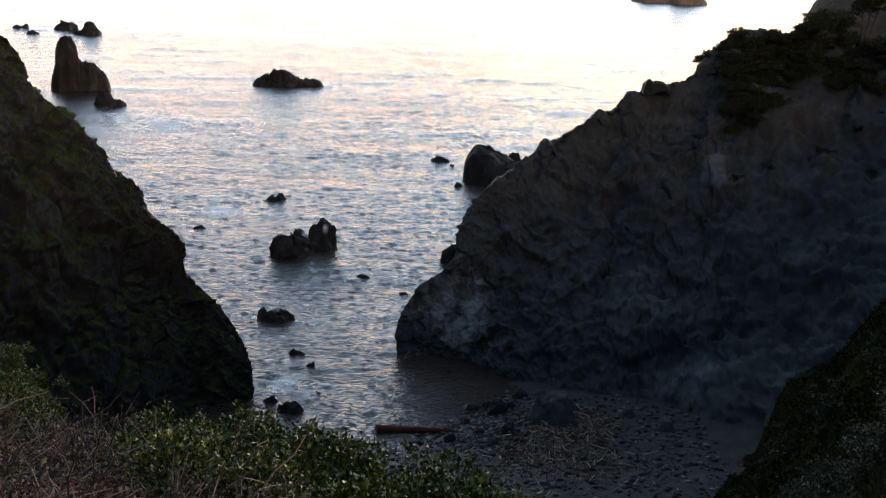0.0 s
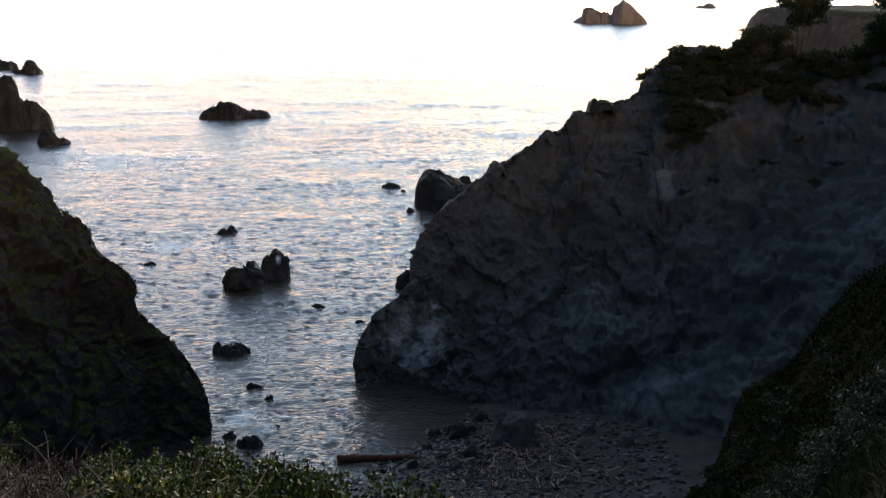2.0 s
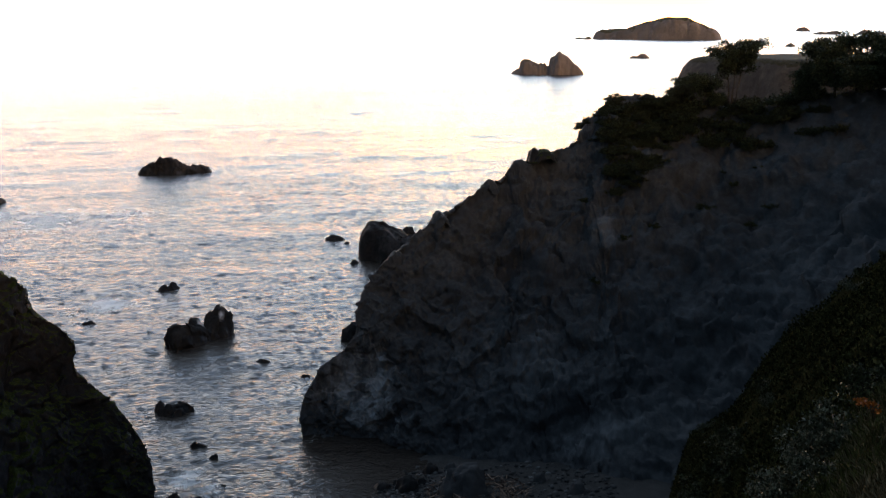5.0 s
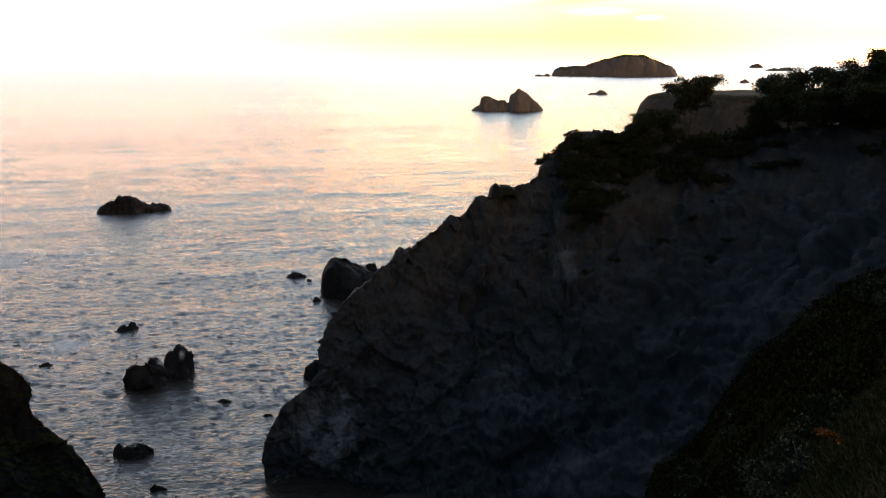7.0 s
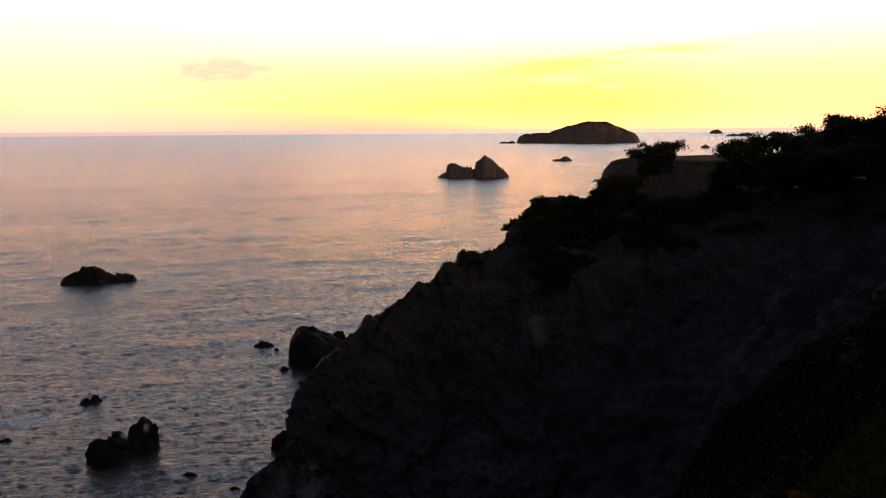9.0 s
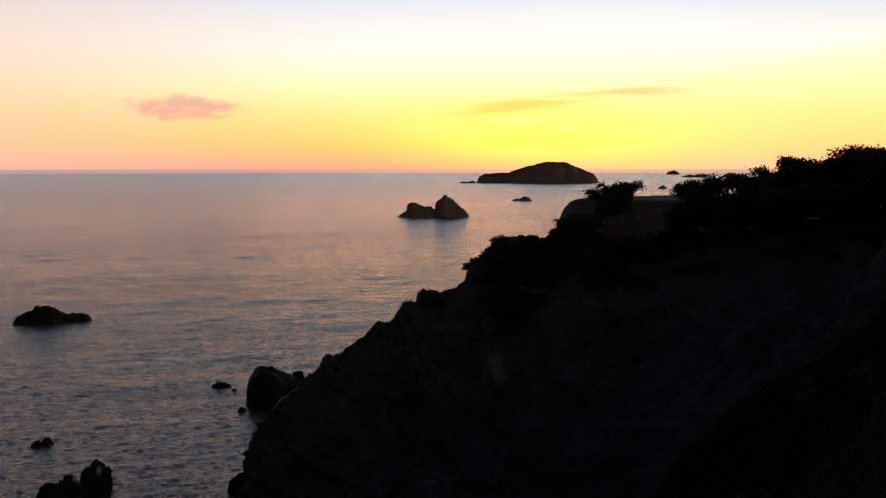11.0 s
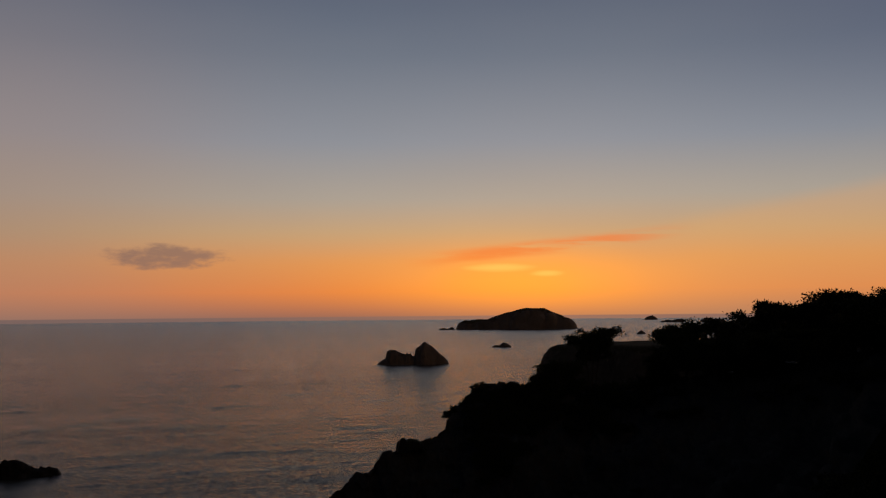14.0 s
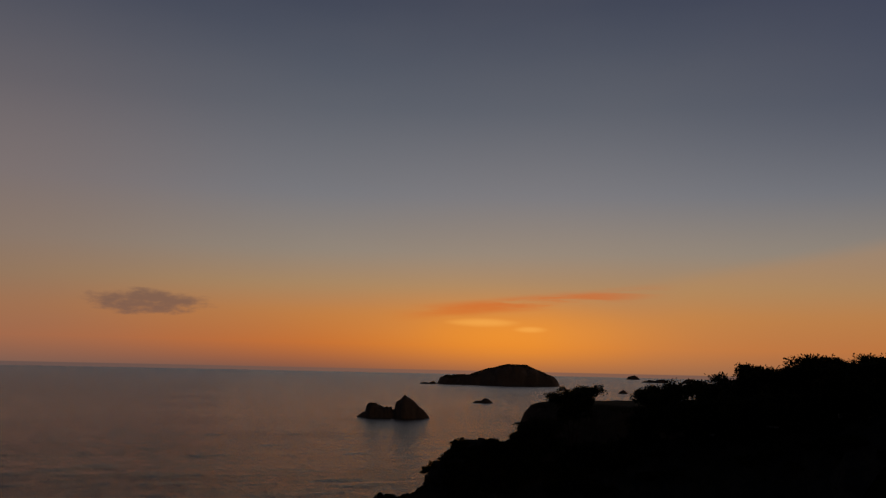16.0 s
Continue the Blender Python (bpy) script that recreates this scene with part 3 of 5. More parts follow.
def beach_z(x, y):
    p = np.stack([np.atleast_1d(x), np.atleast_1d(y), np.zeros(np.size(x))], 1)
    return 0.115 * (61.8 - p[:, 1] + 1.2 * np.clip(p[:, 0] + 3, 0, 10.5)) + 0.12 * fbm(p, 0.5, 3, 31)


def build_beach():
    x, y = np.meshgrid(np.linspace(-22, 30, 150), np.linspace(34, 80, 130), indexing="ij")
    z = beach_z(x.ravel(), y.ravel())
    tagged(mesh_ob("beach", np.stack([x.ravel(), y.ravel(), z], 1), grid_faces(150, 130), MAT["shingle"]),
           "small grey shingle beach at the head of the cove", "beach", kind="structure")


def hump_rock(name, centre, humps, mat, label, n=46, turn=0.0, seed=0, craggy=0.25, category="rock", group="", floor=-1.2):
    """A rock standing in water or on a beach: humps of (x, y, half length, half depth, height, blockiness)."""
    if centre[2] == 0 and centre[1] < 180 and floor == -1.2:
        humps = [(a, b * 0.8, c * 1.06, e * 0.72, f * 0.66, g) for a, b, c, e, f, g in humps]
    w = max(abs(h[0]) + h[2] for h in humps) * 1.15
    d = max(abs(h[1]) + h[3] for h in humps) * 1.15
    x, y = np.meshgrid(np.linspace(-w, w, n), np.linspace(-d, d, n), indexing="ij")
    q = np.stack([x.ravel(), y.ravel(), np.zeros(x.size)], 1)
    size = max(h[4] for h in humps)
    pick = random.Random(seed * 7 + 1)
    q2 = q + np.stack([fbm(q, 1.1 / (w * 0.5), 3, seed) * 0.10 * w, fbm(q, 1.1 / (d * 0.5), 3, seed + 7) * 0.10 * d, q[:, 2]], 1)
    z = np.full(len(q), floor)
    for hx, hy, rx, ry, h, pw in humps:
        ex, ey = (q2[:, 0] - hx) / rx, (q2[:, 1] - hy) / ry
        # broken outline: the nearest of several flat flanks decides
        flank = np.full(len(q), -9.0)
        for m in range(9):
            a_ = 2 * math.pi * (m + pick.uniform(-0.3, 0.3)) / 9
            flank = np.maximum(flank, (ex * math.cos(a_) + ey * math.sin(a_)) / pick.uniform(0.82, 1.04))
        e = np.maximum(0.35 * (ex ** 2 + ey ** 2) + 0.65 * flank ** 2 * np.sign(flank), 0)
        z = np.maximum(z, (h - floor * 0.25) * (1 - np.clip(e, 0, 3) ** (pw / 2)) + floor * 0.25)
    z = np.maximum(z, floor)
    p = np.stack([q[:, 0], q[:, 1], z], 1)
    live = np.clip((z - floor) / (0.4 * size + 0.2), 0, 1)
    k = 2.2 / max(0.5, min(w, d))
    p[:, 2] += live * craggy * size * (0.5 * fbm(p, k, 5, seed + 3, 0.6, True) - 0.35)
    if size < 12:
        block = facets(p, k * 0.9, seed + 9) * min(w, d) * 0.10 + facets(p, k * 2.2, seed + 10) * min(w, d) * 0.04
        out = p[:, :2] / (np.linalg.norm(p[:, :2], axis=1, keepdims=True) + 0.3 * w)
        p[:, :2] += out * (live * block)[:, None]
        p[:, 2] += live * block * 0.6
    p[:, 0] += live * craggy * 0.5 * w * fbm(p, k * 1.6, 4, seed + 4, 0.6) * 0.6
    p[:, 1] += live * craggy * 0.5 * d * fbm(p, k * 1.6, 4, seed + 5, 0.6) * 0.6
    f = grid_faces(n, n)
    keep = (p[f, 2] > floor + 0.02).any(1)
    ob = mesh_ob(name, p, f[keep], mat)
    ob.matrix_world = pose(*centre, 0, 0, turn)
    return tagged(ob, label, category, group)


def ridge_rock(name, centre, profile, depth, mat, label, turn=0.0, seed=0, nx=96, ny=44, power=2.6, craggy=0.06, category="rock", floor=-1.2, lean=0.0):
    """A rock with a long skyline: (x, height) along its crest, falling off steeply to front and back."""
    px, ph = np.array(profile, float).T
    w = px[-1] - px[0]
    x, y = np.meshgrid(np.linspace(px[0] - 0.03 * w, px[-1] + 0.03 * w, nx), np.linspace(-1.12, 1.12, ny), indexing="ij")
    q = np.stack([x.ravel(), y.ravel() * depth, np.zeros(x.size)], 1)
    top = max(ph)
    k = 2.4 / depth
    xs = q[:, 0] + 0.012 * w * fbm(q, k, 3, seed)
    h = np.interp(xs, px, ph, floor, floor)
    # low ends are narrow, high parts are wide
    half = depth * (0.42 + 0.58 * np.clip(h / top, 0, 1) ** 0.6) * (1 + 0.08 * fbm(q * (1, 0, 0), k, 3, seed + 2))
    e = np.abs(q[:, 1] / half + 0.15 * fbm(q, k * 0.8, 3, seed + 5))
    z = np.maximum(floor, floor + (h - floor) * (1 - np.clip(e, 0, 2) ** power))
    p = np.stack([q[:, 0], q[:, 1] + lean * np.clip(z, 0, None), z], 1)
    live = np.clip((z - floor) / (0.5 * top), 0, 1)
    p[:, 2] += live * craggy * top * (facets(p, k * 1.1, seed + 9) + 0.5 * facets(p, k * 2.6, seed + 10))
    p[:, 1] += live * craggy * depth * 1.5 * facets(p * (1, 0.3, 1), k * 1.3, seed + 11)
    f = grid_faces(nx, ny)
    f = f[(p[f, 2] > floor + 0.02).any(1)]
    ob = mesh_ob(name, p, f, mat)
    ob.matrix_world = pose(*centre, 0, 0, turn)
    return tagged(ob, label, category)


def build_sea_rocks():
    S = MAT["sea_rock"]
    ridge_rock("rock_pinnacle", (-80.9, 213, 0), [(-6.2, 0), (-5.7, 2.6), (-4.8, 5), (-4.6, 8), (-3.9, 10.2), (-2.6, 11.2), (-1.2, 11.0), (-0.2, 9.6), (0.2, 6.4), (1.0, 5.8), (2.0, 6.1), (3.3, 5.6), (4.6, 4.0), (5.8, 2.2), (6.4, 0)],
               4.0, S, "tall dark sea stack with a lower shoulder", 20, 3, 90, 50, 3.0, 0.035)
    hump_rock("sea_rock", (-68.3, 194.5, 0), [(-0.8, 0, 2.6, 2.4, 2.8, 2), (1.6, 0, 2.2, 1.6, 1.2, 2)], S, "low dark rock beside a sea stack", 36, 18, 5)
    hump_rock("sea_rock", (-131.6, 338, 0), [(0, 0, 4.2, 4, 2.9, 2)], S, "low dark rock far out in the sea", 30, 20, 8)
    hump_rock("sea_rock", (-119.7, 325, 0), [(0.8, 0, 3.2, 4, 4.3, 1.5), (-1.8, 0, 2.4, 3, 1.4, 2)], S, "pointed dark rock far out in the sea", 34, 30, 11)
    hump_rock("sea_rock", (-146.3, 335, 0), [(-0.6, 0, 1.8, 2, 1.0, 2), (1.6, 0, 1.4, 2, 1.3, 2)], S, "broken low reef rock far out in the sea", 28, 20, 14)
    hump_rock("sea_rock", (-134.9, 318, 0), [(0, 0, 2.3, 2, 1.3, 2)], S, "small flat reef rock far out in the sea", 24, 20, 17)
    hump_rock("sea_rock", (-125, 327, 0), [(0, 0, 2.0, 2, 0.8, 2)], S, "small awash reef rock far out in the sea", 24, 20, 18)
    ridge_rock("islet", (-38.6, 233, 0), [(-8.6, 0), (-7.6, 1.3), (-6.2, 2.0), (-4.1, 2.6), (-3.6, 3.5), (-1.4, 3.4), (0.3, 3.0), (1.5, 2.2), (2.7, 1.5), (4.8, 1.2), (6.6, 1.3), (7.9, 0.7), (8.6, 0)],
               3.6, S, "long low black islet with a hump, white water at its foot", 9, 21)
    ridge_rock("sea_rock", (7.0, 146.5, 0), [(-4.3, 0), (-4.1, 1.8), (-3.8, 3.2), (-3.2, 4.2), (-2.2, 4.7), (-0.6, 4.4), (1.2, 3.5), (3.2, 2.5), (5.5, 1.9), (8.5, 1.6), (10.5, 0)],
               5.6, S, "big blunt rock standing off the headland", -3, 24, 72, 44, 4.0, 0.05)
    hump_rock("sea_rock", (11.4, 160.5, 0), [(0, 0, 1.2, 1.4, 1.7, 3)], S, "small round rock off the headland", 24, 0, 27)
    hump_rock("sea_rock", (-1.0, 156.5, 0), [(-0.3, 0, 1.6, 1.4, 1.2, 2), (0.8, 0, 1.0, 1.2, 0.8, 2)], S, "low dark rock off the headland", 28, 0, 30)
    hump_rock("sea_rock", (0.9, 153, 0), [(0, 0, 0.7, 0.8, 0.6, 2)], S, "tiny rock off the headland", 20, 0, 31)
    hump_rock("sea_rock", (1.8, 140, 0), [(0, 0, 0.75, 0.9, 0.9, 2)], S, "small rock at the foot of a big blunt rock", 20, 0, 32)
    hump_rock("sea_rock", (0.9, 105, 0), [(0, 0, 1.5, 1.7, 2.6, 3), (0.9, -0.2, 1.2, 1.3, 1.5, 2)], S, "dark rock against the headland's foot", 34, 0, 33)
    hump_rock("bird_rock", (-15.8, 107.4, 0), [(-1.8, -2.2, 2.4, 2.2, 2.3, 2.6), (-0.6, -1.5, 1.7, 1.5, 1.7, 2.6), (-0.9, -0.3, 1.0, 1.0, 2.3, 2.4), (1.3, 0.7, 2.2, 2.0, 2.4, 2.6), (1.4, 1.2, 1.6, 1.5, 3.3, 2.2), (0.4, 0.7, 1.0, 1.0, 2.6, 2.4), (2.4, 0.8, 1.0, 1.0, 2.4, 2.4)],
              MAT["bird_rock"], "jagged twin-topped rock with white bird lime", 96, 0, 36, 0.03, floor=-1.3)
    hump_rock("sea_rock", (-23.1, 128, 0), [(-0.4, 0, 1.2, 1.1, 0.9, 2), (0.8, 0.2, 0.8, 0.9, 1.3, 2)], S, "small dark rock among ripples", 30, 25, 40)
    hump_rock("sea_rock", (-29.8, 113.3, 0), [(0, 0, 1.0, 0.8, 0.6, 2)], S, "small rock awash in foam", 24, 15, 43)
    hump_rock("sea_rock", (-15.7, 85.6, 0), [(0.3, 0, 1.7, 1.4, 1.2, 2.4), (-1.0, 0.1, 0.8, 1.0, 1.6, 1.8), (0.4, -1.0, 1.0, 0.7, 0.7, 1.6)], S, "flat-topped brown rock in the cove", 40, 10, 46, 0.2)
    hump_rock("sea_rock", (-8.5, 98.3, 0), [(0, 0, 1.1, 0.7, 0.45, 2)], S, "nearly submerged rock in the cove", 24, 0, 49)
    hump_rock("sea_rock", (-3.9, 93.5, 0), [(0, 0, 0.7, 0.5, 0.35, 2)], S, "nearly submerged rock near the headland", 20, 0, 50)
    hump_rock("sea_rock", (-12.2, 77.4, 0), [(0, 0, 0.9, 0.6, 0.62, 2), (-0.4, 0, 0.35, 0.4, 0.85, 2)], S, "small angular rock in the cove", 26, -10, 52)
    hump_rock("sea_rock", (-10.8, 75.2, 0), [(0, 0, 0.5, 0.45, 0.5, 2), (0.25, 0, 0.2, 0.25, 0.7, 2)], S, "small forked rock in the cove", 22, 10, 55)
    hump_rock("sea_rock", (-12.9, 68.6, 0), [(0, 0, 0.7, 0.6, 0.62, 1.8)], S, "round rock at the foot of the mossy headland", 24, 0, 58)
    hump_rock("sea_rock", (-11.1, 67.1, 0), [(0, 0, 1.1, 0.9, 1.15, 1.9)], S, "round dark boulder in shallow water", 28, 0, 61)
    hump_rock("sea_rock", (-9.5, 70.1, 0), [(0, 0, 0.6, 0.25, 0.25, 2)], S, "thin rock edge breaking the water", 18, 15, 64)
    for k, (x, y, h) in enumerate([(-80.6, 212, 9), (-68, 192, 5), (-38, 231, 11), (7, 143, 5), (-1, 155, 3), (-16, 106, 4), (-23, 127, 2.5), (-30, 113, 4.5),
                                   (-15.7, 85, 2.2), (-12, 77, 1.3), (-12.5, 70.5, 3.2), (-10, 68, 2.4), (2, 104, 3), (-2.5, 78.5, 2), (-127, 328, 9)]):
        FOAM.append((x, y, h, 0.42))
    FOAM.extend([(-29.5, 121, 5.0, 0.72), (-33, 119, 5, 0.5), (-52, 176, 11, 0.68), (-40, 178, 10, 0.58), (-62, 182, 9, 0.6), (-12.5, 72, 2.6, 0.7), (-10.5, 69.8, 2.2, 0.6),
                 (-20, 205, 14, 0.3), (20, 185, 12, 0.28), (-2, 65.8, 3.0, 0.34), (-6, 66.4, 3.0, 0.34), (3, 69, 2.4, 0.3)])


def build_crag():
    x, y, z = bearing(-11.75, -7.55, 94.6)
    for k, (az, el, d, w, h, m) in enumerate([(20.0, -13.2, 77.6, 1.1, 0.6, "left_cliff"), (18.5, -14.9, 76.6, 0.9, 0.5, "left_cliff"), (13.2, -23.2, 72, 0.8, 0.6, "left_cliff"),
                                              (-5.9, -11.3, 89, 0.9, 0.4, "cliff"), (-8.9, -9.35, 92, 0.8, 0.35, "cliff"), (-3.3, -13.6, 87, 0.8, 0.4, "cliff")]):
        hump_rock("crag", bearing(az, el, d), [(0, 0, w, w * 0.8, h, 2.4), (0.3 * w, 0, 0.5 * w, 0.5 * w, h * 1.25, 2)], MAT[m], "broken rock ledge jutting from the cliff edge", 28, 40 * k, 210 + k, 0.14, "rock", floor=-0.9)
    hump_rock("crag", (x, y, z), [(-0.4, 0, 0.55, 0.8, 0.6, 2.5), (0.5, 0, 1.1, 1.0, 0.4, 2)], MAT["left_cliff"], "small upstanding crag on the headland's crest", 30, 0, 200, 0.15, "rock", floor=-0.8)


def build_distance():
    F = MAT["far_rock"]
    ridge_rock("split_rock", (140.6, 655, 0), [(-25, 0), (-22, 2.2), (-18.6, 4), (-17.6, 8.6), (-15.2, 10), (-12.4, 9.4), (-9, 7.6), (-6.2, 6.2), (-5, 7.4), (-3.6, 6.4), (-2.2, 7.4), (-0.6, 5.2), (1.0, 5.4), (1.8, 10.6), (4.6, 11.8), (7.4, 14.6), (8.6, 14.8), (12, 12.2), (16, 9), (20.5, 5), (23.8, 2), (24.6, 0)],
               11, F, "dark sea stack split by a notch, far offshore", -12, 70, 150, 40, 3.0, 0.02, floor=-3)
    ridge_rock("island", (630, 1916, 0), [(-125, 0), (-119, 13), (-108, 18), (-62, 20), (-34, 28), (-8, 36), (10, 41), (22, 43), (56, 42), (70, 37), (98, 24), (112, 19), (119, 12), (124, 0)],
               62, F, "long dark island with a flat-topped hill on the horizon", -17.8, 75, 150, 44, 3.2, 0.02, "island", floor=-6)
    hump_rock("far_rock", (481, 1915, 0), [(-8, 0, 10, 8, 3, 2), (8, 0, 12, 8, 5, 2)], F, "low reef at the end of the island", 26, -11, 78, 0.15, floor=-3)
    hump_rock("far_rock", (292, 935, 0), [(2, 0, 8, 7, 4.2, 2), (-5, 0, 6, 6, 2.2, 2)], F, "small dark rock far offshore", 30, -17, 81, 0.15, floor=-3)
    hump_rock("far_rock", (650, 1372, 0), [(0, 0, 8, 7, 5, 2), (0.5, 0, 3, 4, 7, 2)], F, "small pointed rock far offshore", 26, -25, 84, 0.15, floor=-3)
    hump_rock("far_rock", (1722, 3542, 0), [(0, 0, 30, 20, 17, 1.6)], F, "pointed rock on the horizon", 26, -26, 87, 0.12, floor=-6)
    hump_rock("far_rock", (1385, 2700, 0), [(-15, 0, 25, 18, 7, 2), (18, 0, 24, 18, 11, 2)], F, "jagged reef near the horizon", 28, -27, 90, 0.15, floor=-6)
    hump_rock("far_rock", (1470, 2640, 0), [(0, 0, 30, 18, 13, 2), (36, 0, 20, 16, 10, 2)], F, "line of reef rocks near the horizon", 28, -27, 93, 0.15, floor=-6)
    B = MAT["far_bluff"]
    ob = hump_rock("bluff_beyond", (98, 170, 0), [(-4, 0, 39.5, 26, 28.6, 20), (20, 4, 44, 26, 30.0, 12), (6, -24, 44, 26, 23, 4)], B, "dry brown sea bluff with a level top beyond the headland", 110, -28, 96, 0.02, "bluff", floor=-3)
    tagged(ob, kind="structure")
    ob = hump_rock("far_coast", (560, 790, 0), [(-40, 0, 70, 60, 28, 3), (20, 0, 70, 60, 46, 3), (110, -40, 110, 80, 52, 3)], B, "hazy grey-green coastal hills far along the shore", 70, -35, 99, 0.08, "hill", floor=-5)
    tagged(ob, kind="structure")


# ---- beach things ----
def tube(bm, pts, radii, sides=7, seed=0, wobble=0.15):
    rnd = random.Random(seed)
    rings = []
    for i, (p, r) in enumerate(zip(pts, radii)):
        p = Vector(p)
        d = (Vector(pts[min(i + 1, len(pts) - 1)]) - Vector(pts[max(i - 1, 0)])).normalized()
        s = d.cross(Vector((0, 0, 1)) if abs(d.z) < 0.9 else Vector((1, 0, 0))).normalized()
        u = s.cross(d)
        rings.append([bm.verts.new(p + (s * math.cos(a) + u * math.sin(a)) * r * (1 + wobble * (rnd.random() - 0.5)))
                      for a in (2 * math.pi * k / sides for k in range(sides))])
    for a, b in zip(rings, rings[1:]):
        for k in range(sides):
            f = bm.faces.new((a[k], a[(k + 1) % sides], b[(k + 1) % sides], b[k]))
            f.smooth = True
    bm.faces.new(rings[0][::-1])
    bm.faces.new(rings[-1])


def driftwood_log(x, y, length, radius, turn, mat, label, seed):
    base = new("driftwood_log")
    rnd = random.Random(seed)
    n = 14
    pts = [(length * (k / (n - 1) - 0.5), rnd.uniform(-0.04, 0.04) * length * 0.3, radius * 0.8 + rnd.uniform(-0.05, 0.05)) for k in range(n)]
    rad = [radius * (1.15 - 0.5 * k / (n - 1)) * rnd.uniform(0.88, 1.1) for k in range(n)]
    bm = bmesh.new()
    tube(bm, pts, rad, 12, seed, 0.25)
    part("trunk", bm, mat, base)
    for s in (0.15, 0.62):
        bm = bmesh.new()
        q = Vector(pts[int(s * n)])
        tube(bm, [q, q + Vector((0.2, 0.25, 0.3)) * radius * 2.2], [radius * 0.28, radius * 0.14], 7, seed)
        part("branch_stub", bm, mat, base)
    base.matrix_world = pose(x, y, max(float(beach_z(x, y)[0]), -0.12) - 0.05, 0, 0, turn)
    return tagged(base, label, "driftwood log")


def joined_sticks(name, items, mat, label, category, kind="stuff"):
    """Many thin four-sided sticks as one mesh: start, end, radius."""
    verts, faces = [], []
    for p0, p1, r in items:
        p0, p1 = Vector(p0), Vector(p1)
        d = (p1 - p0).normalized()
        s = d.cross(Vector((0.1, 0.2, 1))).normalized()
        u = s.cross(d)
        b = len(verts)
        for q, k in ((p0, 1.0), (p1, 0.55)):
            verts.extend([q + s * r * k, q + u * r * k, q - s * r * k, q - u * r * k])
        faces.extend([(b + i, b + (i + 1) % 4, b + 4 + (i + 1) % 4, b + 4 + i) for i in range(4)])
        faces.extend([(b + 3, b + 2, b + 1, b), (b + 4, b + 5, b + 6, b + 7)])
    ob = mesh_ob(name, [tuple(v) for v in verts], faces, mat, smooth=False)
    return tagged(ob, label, category, kind=kind)


